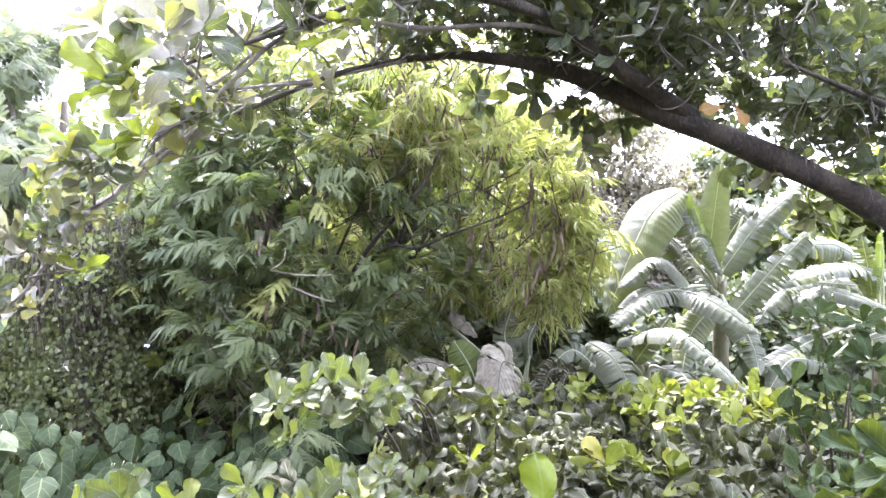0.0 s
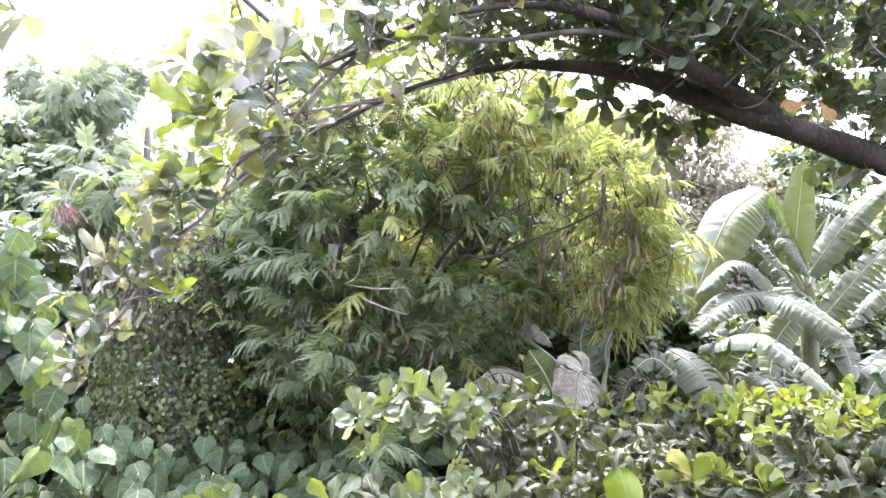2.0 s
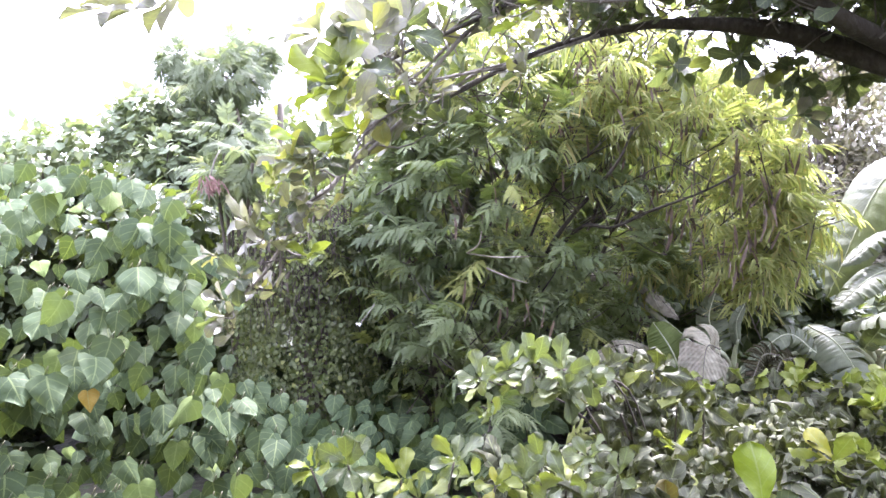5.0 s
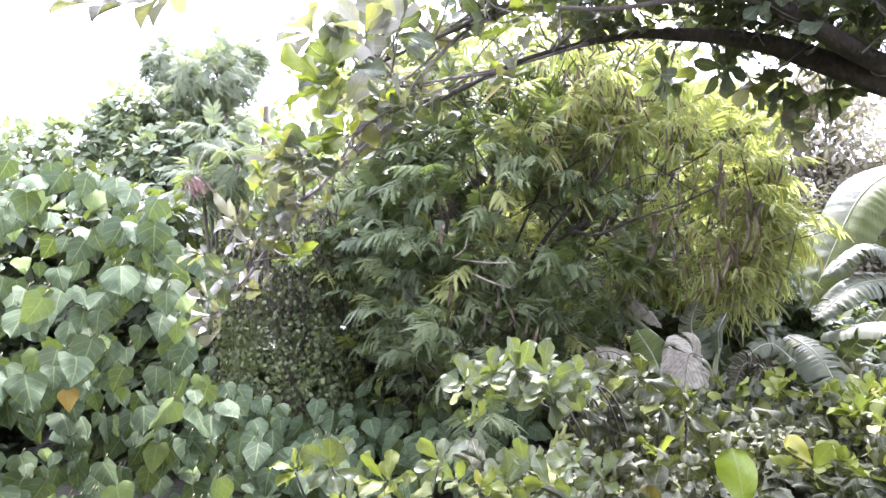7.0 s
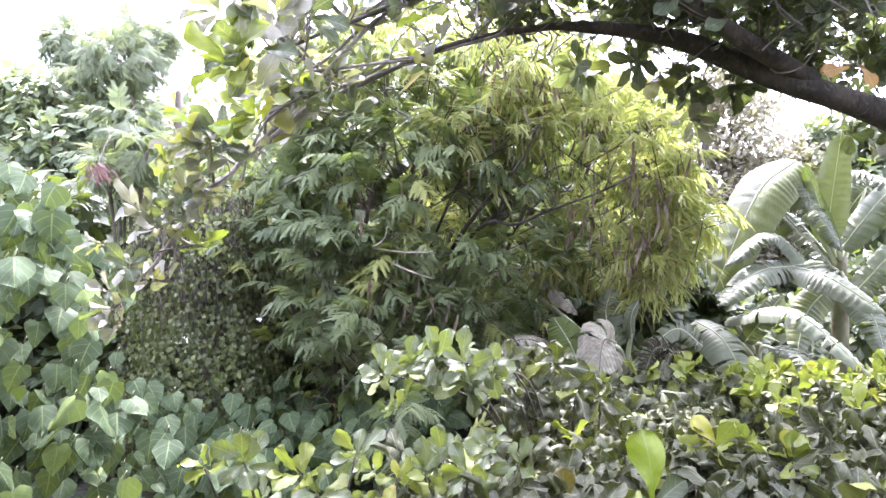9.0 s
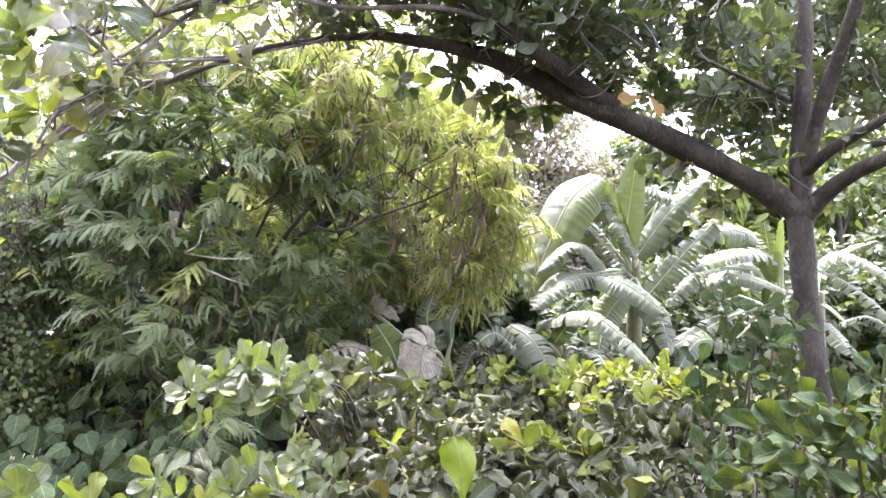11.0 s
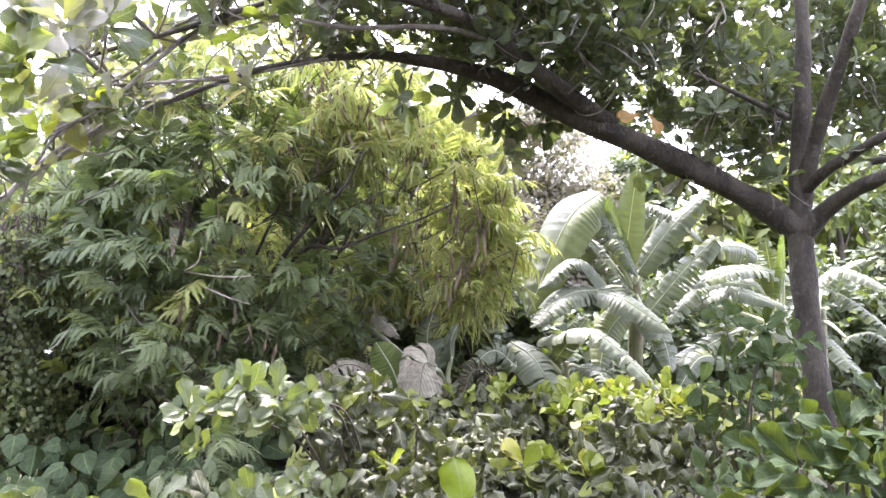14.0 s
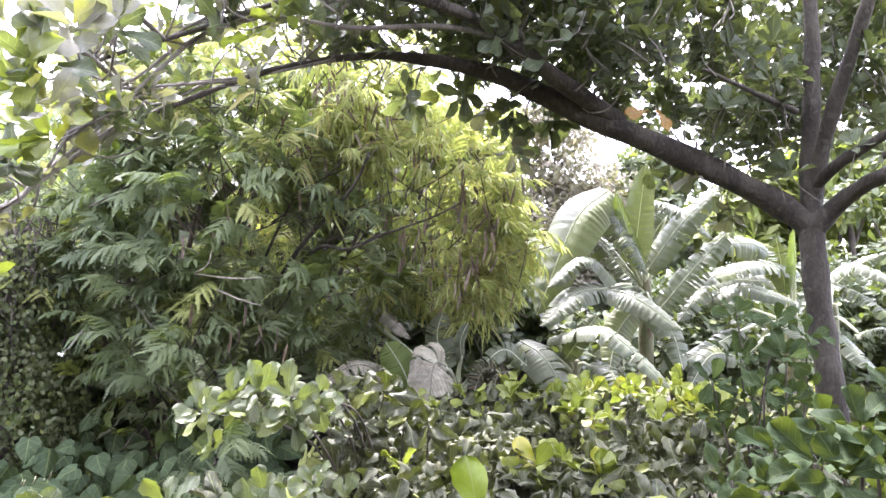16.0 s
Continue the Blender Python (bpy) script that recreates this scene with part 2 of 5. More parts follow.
M_PINKPOD = rough_material("pinkish_dry_pod", (0.16, 0.085, 0.075), (0.30, 0.19, 0.165), 20.0, rough=0.6, bump_depth=0.003)


# ---------------------------------------------------------------- mesh tools
def mesh_of(name, verts, tris, uvs=None, mat=None, smooth=True):
    verts, tris = np.asarray(verts, np.float32), np.asarray(tris, np.int32)
    me = bpy.data.meshes.new(name)
    me.vertices.add(len(verts))
    me.vertices.foreach_set("co", verts.ravel())
    me.loops.add(tris.size)
    me.loops.foreach_set("vertex_index", tris.ravel())
    me.polygons.add(len(tris))
    me.polygons.foreach_set("loop_start", np.arange(0, tris.size, 3, dtype=np.int32))
    me.polygons.foreach_set("use_smooth", np.full(len(tris), smooth))
    if uvs is not None:
        layer = me.uv_layers.new(name="leaf")
        layer.data.foreach_set("uv", np.asarray(uvs, np.float32)[tris.ravel()].ravel())
    me.update(calc_edges=True)
    if mat:
        me.materials.append(mat)
    return me


def thing(name, base, label, category, group="", kind=""):
    ob = new(name)
    ob.empty_display_size = 0.2
    ob.location = base
    return tagged(ob, label, category, group, kind)


def part(name, me, parent, label="", kind="", m=None):
    """One mesh under a thing; its vertices, or the pose m, are given in the world."""
    ob = new(name, me)
    ob.parent = parent
    root = parent.parent if parent.parent else parent
    ob.matrix_local = Matrix.Translation(-root.location) @ (m or Matrix()) if not parent.parent else (m or Matrix())
    return tagged(ob, label, kind=kind)


def unit(v):
    v = np.asarray(v, float)
    return v / (np.linalg.norm(v) + 1e-9)


def pose_of(at, along, normal, size):
    """4 x 4: local y along the leaf, z its upper face."""
    y = unit(along)
    x = unit(np.cross(y, normal))
    z = np.cross(x, y)
    m = np.eye(4)
    m[:3, 0], m[:3, 1], m[:3, 2], m[:3, 3] = x * size, y * size, z * size, at
    return m


def grid_tris(nu, nv):
    tris = []
    for j in range(nv):
        for i in range(nu):
            a = j * (nu + 1) + i
            b, c, d = a + 1, a + nu + 2, a + nu + 1
            tris += [(a, b, c), (a, c, d)]
    return np.array(tris)


def blade(width, nu, nv, fold, droop, wave, seed, lobe=0.0, scallop=0.0):
    """A leaf one long, along y, facing z; width(v) is half its breadth."""
    r = np.random.default_rng(seed)
    ph = r.uniform(0, 6.28, 3)
    verts, uvs = [], []
    for j in range(nv + 1):
        v = 1 - (1 - j / nv) ** 1.35 if lobe == 0 else j / nv
        w = width(v)
        for i in range(nu + 1):
            u = 2 * i / nu - 1
            y = v - lobe * math.sin(math.pi * min(1, 1.25 * abs(u)) * 0.62) * (1 - v) ** 4
            z = fold * w * abs(u) - droop * v * v + wave * (math.sin(9 * v + ph[0] + 2 * u) * abs(u) + 0.5 * math.sin(5 * v * u + ph[1]))
            w_here = w * (1 + scallop * math.sin(31 * v + ph[1] + u))
            verts.append((u * w_here + 0.04 * math.sin(3 * v + ph[2]), y, z + scallop * 0.5 * u * u * math.sin(27 * v + ph[0])))
            uvs.append((0.5 + u / 2, v))
    return np.array(verts), grid_tris(nu, nv), np.array(uvs)


def almond_width(v):
    """Spoon-shaped: slim at the foot, broad and blunt past the middle."""
    return 0.028 + 0.255 * math.sin(math.pi * min(1, v ** 2.3)) ** 0.56


def heart_width(v):
    """Broad shoulders near the foot, drawn out to a point."""
    if v < 0.16:
        return 0.30 + 0.20 * math.sqrt(v / 0.16)
    return 0.50 * max(0.0, 1 - ((v - 0.16) / 0.84) ** 1.25) ** 0.9 + 0.004


def oval_width(v):
    return 0.03 + 0.26 * math.sin(math.pi * v) ** 0.8


def leaf_set(width, n, nu, nv, fold=(0.1, 0.4), droop=(0.0, 0.3), wave=0.03, lobe=0.0, seed=1, scallop=0.0):
    r = np.random.default_rng(seed)
    return [blade(width, nu, nv, r.uniform(*fold), r.uniform(*droop), wave, seed * 50 + k, lobe, scallop=scallop) for k in range(n)]


def feather_leaf(seed, pairs=5, leaflets=9):
    """A twice-feathered leaf one long: pinnae hang like fingers from a bowed stalk, each fringed with slim leaflets."""
    r = np.random.default_rng(seed)
    V, T, U = [], [], []
    steps = pairs + 2

    def stalk(t):
        return np.array((0.0, 0.72 * t, 0.22 * t - 0.40 * t * t))

    for j in range(steps + 1):
        p = stalk(j / steps)
        V.extend((p + (-.007, 0, 0), p + (.007, 0, 0)))
        U.extend(((0.5, 0), (0.5, 0)))
        if j:
            k = 2 * j
            T.extend(((k - 2, k - 1, k + 1), (k - 2, k + 1, k)))

    def pinna(root_index, out, length, sag):
        across = unit(np.cross(out, (0, 0, 1)))
        lift = np.cross(across, out)
        root = V[root_index]
        prev = root_index
        gap = length / leaflets
        for q in range(leaflets):
            s0, s1 = q / leaflets, (q + 1) / leaflets
            end = root + out * length * s1 + np.array((0, 0, -sag * length * s1 * s1))
            V.append(end)
            U.append((0.5, s1))
            spine = len(V) - 1
            half = 0.056 * math.sin(math.pi * min(1, 0.22 + 0.72 * s1)) ** 0.6
            for side in (-1, 1):
                tip = V[prev] + across * side * half + out * gap * 1.1 + np.array((0, 0, -sag * gap * s1)) - lift * half * 0.25
                V.extend((tip, tip - out * gap * 0.6))
                U.extend(((0.5 + side * 0.4, s0), (0.5 + side * 0.4, s1)))
                n = len(V)
                T.extend(((prev, spine, n - 2), (prev, n - 2, n - 1)) if side > 0 else ((prev, n - 2, spine), (prev, n - 1, n - 2)))
            prev = spine

    for k in range(pairs):
        j = k + 2
        for side in (-1, 1):
            last = k == pairs - 1
            out = unit((side * r.uniform(0.6, 1.0), r.uniform(0.35, 0.75) + 0.5 * last, r.uniform(-0.6, 0.0)))
            pinna(2 * j + (side > 0), out, r.uniform(0.30, 0.42), r.uniform(0.2, 0.8))
    return np.array(V), np.array(T), np.array(U)


def fringe_leaf(seed, pairs=7):
    """A compound leaf one long whose slim fingers hang from a bowed stalk."""
    r = np.random.default_rng(seed)
    V, T, U = [], [], []
    for j in range(pairs + 3):
        t = j / (pairs + 2)
        p = np.array((0.0, 0.72 * t, 0.20 * t - 0.42 * t * t))
        V.extend((p + (-.008, 0, 0), p + (.008, 0, 0)))
        U.extend(((0.5, 0), (0.5, 0)))
        if j:
            k = 2 * j
            T.extend(((k - 2, k - 1, k + 1), (k - 2, k + 1, k)))
    for k in range(pairs):
        for side in (-1, 1):
            last = k >= pairs - 2
            out = unit((side * r.uniform(0.35, 1.0), r.uniform(0.2, 0.8) + 0.5 * last, r.uniform(-0.9, -0.1)))
            across = unit(np.cross(out, (r.normal(0, 0.5), r.normal(0, 0.5), 1)))
            length, sag, wide = r.uniform(0.22, 0.36), r.uniform(0.3, 1.0), r.uniform(0.017, 0.026)
            root = V[2 * (k + 2) + (side > 0)]
            b = len(V)
            for i in range(5):
                q = i / 4
                p = root + out * length * q - np.array((0, 0, sag * length * q * q))
                w = wide * (0.35 + 0.65 * math.sin(math.pi * (0.15 + 0.75 * q)))
                V.extend((p - across * w, p + across * w))
                U.extend(((0.1, q), (0.9, q)))
                if i:
                    n = b + 2 * i
                    T.extend(((n - 2, n - 1, n + 1), (n - 2, n + 1, n)))
    return np.array(V), np.array(T), np.array(U)


ALMOND_FINE = leaf_set(almond_width, 8, 4, 10, (-0.1, 0.5), (-0.15, 0.45), 0.065, seed=3, scallop=0.05)
ALMOND_PLAIN = leaf_set(almond_width, 8, 2, 5, (-0.1, 0.5), (-0.15, 0.45), 0.065, seed=4)
ALMOND_CURLED = leaf_set(almond_width, 10, 4, 10, (-0.7, 0.9), (-0.3, 0.8), 0.17, seed=13, scallop=0.10)
ALMOND_CURLED_PLAIN = leaf_set(almond_width, 8, 4, 5, (-0.7, 0.9), (-0.3, 0.8), 0.16, seed=14, scallop=0.08)
HEART_FINE = leaf_set(heart_width, 8, 6, 8, (-0.65, 0.05), (-0.02, 0.38), 0.050, 0.10, seed=5)
HEART_PLAIN = leaf_set(heart_width, 6, 4, 4, (-0.65, 0.05), (-0.02, 0.38), 0.050, 0.10, seed=6)
OVAL_PLAIN = leaf_set(oval_width, 6, 2, 2, (0.0, 0.4), (0.0, 0.3), 0.03, seed=8)
OVAL_WIDE = leaf_set(lambda v: 0.05 + 0.38 * math.sin(math.pi * v ** 0.85) ** 0.8, 4, 2, 3, (-0.3, 0.4), (0.0, 0.3), 0.03, seed=9)
FEATHERS = [feather_leaf(20 + k, 7, 10) for k in range(5)]
FEATHERS_PLAIN = [feather_leaf(25 + k, 6, 8) for k in range(4)]
FRINGES = [fringe_leaf(60 + k, 9) for k in range(5)]
FRINGES_PLAIN = [fringe_leaf(66 + k, 8) for k in range(4)]
MIXED_PLAIN = [FEATHERS_PLAIN[0], FEATHERS_PLAIN[1], FEATHERS_PLAIN[3], FEATHERS_PLAIN[2]]


def joined(name, templates, poses, mat):
    """Many leaves as one mesh."""
    V, T, U, base = [], [], [], 0
    poses = np.asarray(poses)
    pick = np.arange(len(poses)) % len(templates)
    for k, (v, t, u) in enumerate(templates):
        ms = poses[pick == k]
        if not len(ms):
            continue
        w = np.einsum("nij,vj->nvi", ms[:, :3, :3], v) + ms[:, None, :3, 3]
        V.append(w.reshape(-1, 3))
        T.append((t[None] + (np.arange(len(ms)) * len(v))[:, None, None] + base).reshape(-1, 3))
        U.append(np.tile(u, (len(ms), 1)))
        base += len(ms) * len(v)
    return mesh_of(name, np.concatenate(V), np.concatenate(T), np.concatenate(U), mat)


SHARED = {}


def foliage(parent, poses, fine, plain, mat, name="leaf", most=300, first=None, rest_name="foliage", label=""):
    """The first 300 leaves as parts that share meshes, the rest as one part."""
    poses = sorted(poses, key=first) if first else list(poses)
    key = (id(fine), mat.name)
    if key not in SHARED:
        SHARED[key] = [mesh_of(name, *f, mat) for f in fine]
    for k, m in enumerate(poses[:most]):
        part(name, SHARED[key][k % len(fine)], parent, label, m=Matrix(m.tolist()))
    if len(poses) > most:
        me = joined(rest_name, plain, poses[most:], mat)
        me.transform(Matrix.Translation(-Vector(parent.location)))
        ob = new(rest_name, me)
        ob.parent = parent
        tagged(ob, kind="stuff")


def curve_points(pts, n):
    """Catmull-Rom through the points."""
    p = np.asarray(pts, float)
    p = np.vstack([2 * p[0] - p[1], p, 2 * p[-1] - p[-2]])
    out = []
    segs = len(p) - 3
    for s in np.linspace(0, segs, n):
        i = min(int(s), segs - 1)
        t = s - i
        a, b, c, d = p[i:i + 4]
        out.append(0.5 * (2 * b + (c - a) * t + (2 * a - 5 * b + 4 * c - d) * t * t + (3 * b - a - 3 * c + d) * t ** 3))
    return np.array(out)


def tube(pts, r0, r1, n=24, sides=9, lump=0.06, seed=0, power=1.0):
    """Verts and triangles of a tapered, slightly lumpy limb through the points."""
    c = curve_points(pts, n)
    r = np.random.default_rng(seed)
    ph = r.uniform(0, 6.28, 4)
    V, T = [], []
    ref = np.array((0.31, 0.17, 0.93))
    for j in range(n):
        d = unit(c[min(j + 1, n - 1)] - c[max(j - 1, 0)])
        if abs(d @ ref) > 0.95:
            ref = np.array((0.9, 0.3, 0.1))
        x = unit(np.cross(d, ref))
        y = np.cross(d, x)
        rad = float(np.interp(j / (n - 1), np.linspace(0, 1, len(r0)), r0)) if isinstance(r0, tuple) else r0 + (r1 - r0) * (j / (n - 1)) ** power
        for i in range(sides):
            a = 2 * math.pi * i / sides
            k = rad * (1 + lump * math.sin(2 * a + 0.7 * j + ph[0]) + lump * math.sin(0.9 * j + ph[1]) + 0.5 * lump * math.sin(3 * a - 1.3 * j + ph[2]))
            V.append(c[j] + x * k * math.cos(a) + y * k * math.sin(a))
    for j in range(n - 1):
        for i in range(sides):
            a, b = j * sides + i, j * sides + (i + 1) % sides
            T += [(a, b, b + sides), (a, b + sides, a + sides)]
    V += [c[0], c[-1]]
    for i in range(sides):
        T += [(len(V) - 2, (i + 1) % sides, i), (len(V) - 1, (n - 1) * sides + i, (n - 1) * sides + (i + 1) % sides)]
    return np.array(V), np.array(T)


def limb(name, parent, pts, r0, r1, mat, n=24, sides=9, lump=0.06, seed=0, label="", power=1.0):
    v, t = tube(pts, r0, r1, n, sides, lump, seed, power)
    return part(name, mesh_of(name, v, t, None, mat), parent, label)


def many_tubes(name, parent, paths, mat, sides=5):
    """Thin twigs as one part."""
    V, T, base = [], [], 0
    for k, (pts, r0, r1) in enumerate(paths):
        v, t = tube(pts, r0, r1, 6, sides, 0.05, k)
        V.append(v)
        T.append(t + base)
        base += len(v)
    ob = part(name, mesh_of(name, np.concatenate(V), np.concatenate(T), None, mat), parent)
    return tagged(ob, kind="stuff")


def around(axis, n, tilt, size, at, jitter=0.35, r=rng):
    """Poses of n leaves set round the end of a twig; tilt is how far they open from its axis, in radians."""
    axis = unit(axis)
    e1 = unit(np.cross(axis, (0.3, 0.9, 0.2)))
    e2 = np.cross(axis, e1)
    out, turn = [], r.uniform(0, 6.28)
    for k in range(n):
        a = turn + 2.4 * k + r.normal(0, jitter * 0.5)
        t = tilt * (0.55 + 0.6 * k / n) + r.normal(0, jitter * 0.6)
        way = axis * math.cos(t) + (e1 * math.cos(a) + e2 * math.sin(a)) * math.sin(t)
        face = axis * math.sin(t) - (e1 * math.cos(a) + e2 * math.sin(a)) * math.cos(t) + r.normal(0, 0.4, 3)
        out.append(pose_of(np.asarray(at) + way * size * 0.08 - axis * 0.03 * k / n, way, face, size * r.uniform(0.7, 1.12)))
    return out


# ---------------------------------------------------------------- ground
def build_ground():
    n = 60
    u = np.linspace(-1, 1, n + 1)
    s = np.sign(u) * (np.abs(u) ** 3) * 2000 + u * 12
    V, T = [], grid_tris(n, n)
    for y in s:
        for x in s:
            near = math.exp(-((x / 30) ** 2 + (y / 30) ** 2))
            V.append((x, y, near * 0.09 * noise.noise(Vector((x * 0.6, y * 0.6, 0.3)))))
    g = new("ground", mesh_of("ground", V, T, None, M_SOIL))
    tagged(g, "dark soil with leaf litter under the plants", "ground", kind="structure")


build_ground()


def build_light_blockers():
    """Unseen wall and slab added behind and above the viewer to cut sky light."""
    bm = bmesh.new()
    bmesh.ops.create_cube(bm, size=1.0)
    bmesh.ops.scale(bm, vec=(16.0, 0.2, 4.2), verts=bm.verts)
    bmesh.ops.translate(bm, vec=(0, -1.6, 2.1), verts=bm.verts)
    bmesh.ops.bevel(bm, geom=bm.edges[:], offset=0.015, segments=2, affect="EDGES")
    me = bpy.data.meshes.new("light_block_wall")
    bm.to_mesh(me)
    bm.free()
    me.materials.append(M_BLOCKER)
    tagged(new("light_block_wall", me), "plain dark wall, unseen, added to block sky light from behind", "wall", kind="structure")
    # Slab out of view, added to keep overhead light off the nearest plants.
    bm = bmesh.new()
    bmesh.ops.create_cube(bm, size=1.0)
    bmesh.ops.scale(bm, vec=(14.0, 2.1, 0.14), verts=bm.verts)
    bmesh.ops.translate(bm, vec=(0, -0.45, 2.95), verts=bm.verts)
    bmesh.ops.bevel(bm, geom=bm.edges[:], offset=0.012, segments=2, affect="EDGES")
    me = bpy.data.meshes.new("ceiling")
    bm.to_mesh(me)
    bm.free()
    me.materials.append(M_BLOCKER)
    tagged(new("ceiling", me), "plain dark slab, unseen, added to block sky light from overhead", "ceiling", kind="structure")


build_light_blockers()


# ---------------------------------------------------------------- almond tree
def build_almond_tree():
    base = Vector((2.40, 3.46, 0.0))
    tree = thing("almond_tree", base, "spreading tropical almond tree with an arching grey-brown limb and broad leaves", "tree")
    fork = (2.33, 3.51, 2.07)
    limb("trunk", tree, [(2.44, 3.40, -0.1), (2.40, 3.47, 1.01), (2.36, 3.50, 1.54), fork], 0.074, 0.064, M_BARK, 40, 14, 0.045, 1)
    arch = [(2.34, 3.51, 2.00), (2.16, 3.55, 2.14), (1.75, 3.57, 2.35), (1.14, 3.54, 2.59), (0.63, 3.46, 2.78), (0.19, 3.34, 2.82),
            (-0.10, 3.20, 2.77), (-0.43, 3.00, 2.64), (-0.69, 2.70, 2.43), (-0.90, 2.45, 2.24), (-1.00, 2.22, 2.06)]
    limb("limb", tree, arch, (0.070, 0.068, 0.066, 0.062, 0.046, 0.026, 0.016, 0.013, 0.011, 0.008, 0.005), 0, M_BARK, 70, 11, 0.05, 2, "long arching limb")
    limb("limb", tree, [(2.34, 3.51, 1.97), (2.35, 3.52, 2.35), (2.37, 3.51, 2.81), (2.37, 3.51, 3.29), (2.29, 3.59, 3.98)], 0.062, 0.03, M_BARK, 36, 11, 0.05, 3, "upright leader", 0.8)
    limb("limb", tree, [(2.35, 3.52, 2.08), (2.36, 3.46, 2.34), (2.36, 3.32, 2.61), (2.37, 3.15, 2.91), (2.39, 3.04, 3.15), (2.50, 2.96, 3.62)], 0.05, 0.025, M_BARK, 30, 10, 0.05, 4, "upright leader", 0.8)
    limb("limb", tree, [(2.34, 3.51, 1.97), (2.41, 3.39, 2.11), (2.42, 3.18, 2.19), (2.43, 2.90, 2.25), (2.54, 2.48, 2.45), (2.67, 2.16, 2.51)], 0.056, 0.02, M_BARK, 36, 10, 0.05, 5, "", 0.8)
    limb("limb", tree, [(2.35, 3.51, 2.21), (2.37, 3.32, 2.31), (2.42, 3.14, 2.38), (2.48, 2.95, 2.45), (2.61, 2.68, 2.53)], 0.036, 0.015, M_BARK, 26, 9, 0.05, 15)
    upper = [(1.30, 3.55, 2.57), (0.93, 3.35, 2.72), (0.61, 3.16, 2.87), (0.37, 2.97, 2.91), (0.07, 2.78, 2.89), (-0.27, 2.59, 2.79), (-0.56, 2.40, 2.60), (-0.78, 2.17, 2.42), (-0.85, 1.96, 2.29)]
    limb("limb", tree, upper, (0.048, 0.044, 0.036, 0.027, 0.016, 0.011, 0.009, 0.006, 0.004), 0, M_BARK, 50, 9, 0.05, 6)
    twig2 = [(-0.40, 2.55, 2.70), (-0.57, 2.45, 2.60), (-0.69, 2.36, 2.45), (-0.81, 2.31, 2.30), (-0.90, 2.19, 2.19), (-0.95, 2.14, 2.07)]
    limb("branch", tree, twig2, 0.009, 0.004, M_TWIG, 24, 7, 0.05, 7)
    limb("branch", tree, [(0.61, 3.16, 2.86), (0.32, 3.00, 2.85), (-0.06, 2.83, 2.77), (-0.28, 2.71, 2.75), (-0.51, 2.49, 2.69), (-0.62, 2.34, 2.57)], 0.014, 0.004, M_TWIG, 24, 7, 0.05, 8)
    limb("branch", tree, [(-0.17, 3.15, 2.74), (-0.49, 2.95, 2.60), (-0.74, 2.71, 2.49), (-0.87, 2.58, 2.42), (-0.95, 2.48, 2.28)], 0.008, 0.003, M_TWIG, 24, 7, 0.05, 9)
    limb("branch", tree, [(-0.67, 2.45, 2.55), (-0.76, 2.38, 2.43), (-0.84, 2.31, 2.34), (-0.86, 2.25, 2.25), (-0.93, 2.13, 2.15)], 0.007, 0.003, M_TWIG, 24, 7, 0.05, 13)
    limb("branch", tree, [(-0.49, 2.86, 2.55), (-0.62, 2.62, 2.47), (-0.73, 2.43, 2.40), (-0.84, 2.30, 2.35), (-0.91, 2.19, 2.29)], 0.007, 0.003, M_TWIG, 24, 7, 0.05, 14)
    limb("branch", tree, [(-0.63, 2.67, 2.48), (-0.75, 2.48, 2.35), (-0.81, 2.36, 2.39), (-0.84, 2.30, 2.44)], 0.007, 0.003, M_TWIG, 24, 7, 0.05, 16)
    # hanging end of the limb
    end = [(-0.90, 2.45, 2.26), (-0.99, 2.23, 2.08), (-1.03, 2.15, 1.98), (-1.06, 2.09, 1.94), (-1.10, 2.05, 1.88), (-1.13, 2.01, 1.79), (-1.16, 1.99, 1.74), (-1.19, 1.95, 1.67), (-1.25, 1.92, 1.61), (-1.29, 1.91, 1.55)]
    limb("branch", tree, end, 0.009, 0.004, M_TWIG, 30, 7, 0.05, 10)
    limb("branch", tree, [(-0.82, 2.34, 2.25), (-1.00, 2.25, 2.06), (-1.06, 2.18, 1.98), (-1.10, 2.01, 1.85)], 0.008, 0.004, M_TWIG, 24, 7, 0.05, 11)
    limb("branch", tree, [(-0.81, 2.25, 2.38), (-0.80, 1.93, 2.36), (-0.85, 1.71, 2.25), (-0.89, 1.67, 2.15)], 0.009, 0.004, M_TWIG, 24, 7, 0.05, 12)
    for k, (a, b, c) in enumerate((((2.6, 3.3, 2.35), (2.95, 3.1, 2.42), (3.1, 3.0, 2.7)), ((2.75, 3.25, 2.35), (2.8, 3.2, 2.5), (2.9, 3.3, 2.9)),
                                   ((2.2, 3.4, 2.6), (1.9, 3.2, 2.62), (1.6, 3.2, 2.75)),)):
        limb("branch", tree, [a, b, c], 0.02, 0.008, M_BARK, 14, 7, 0.05, 30 + k)

    r = np.random.default_rng(11)
    green, young, hazed = [], [], []
    twigs = []

    def rosette(at, axis, n, size, tilt=1.15, kind=None, stem=None):
        if at[1] < 3.55 and 2.2 < at[2] < 3.7 and 0.645 < at[0] / at[1] < 0.84 and r.random() < 0.88:
            return      # open in front of the leaders
        ps = around(axis, n, tilt, size, at, 0.4, r)
        (young if kind == "young" else hazed if kind == "hazed" else green).extend(ps)
        if stem is not None:
            mid = (np.asarray(at) + stem) / 2 + r.normal(0, 0.03, 3)
            twigs.append(([stem, mid, at], 0.0045, 0.0025))

    arch_c, upper_c = curve_points(arch, 120), curve_points(upper, 120)
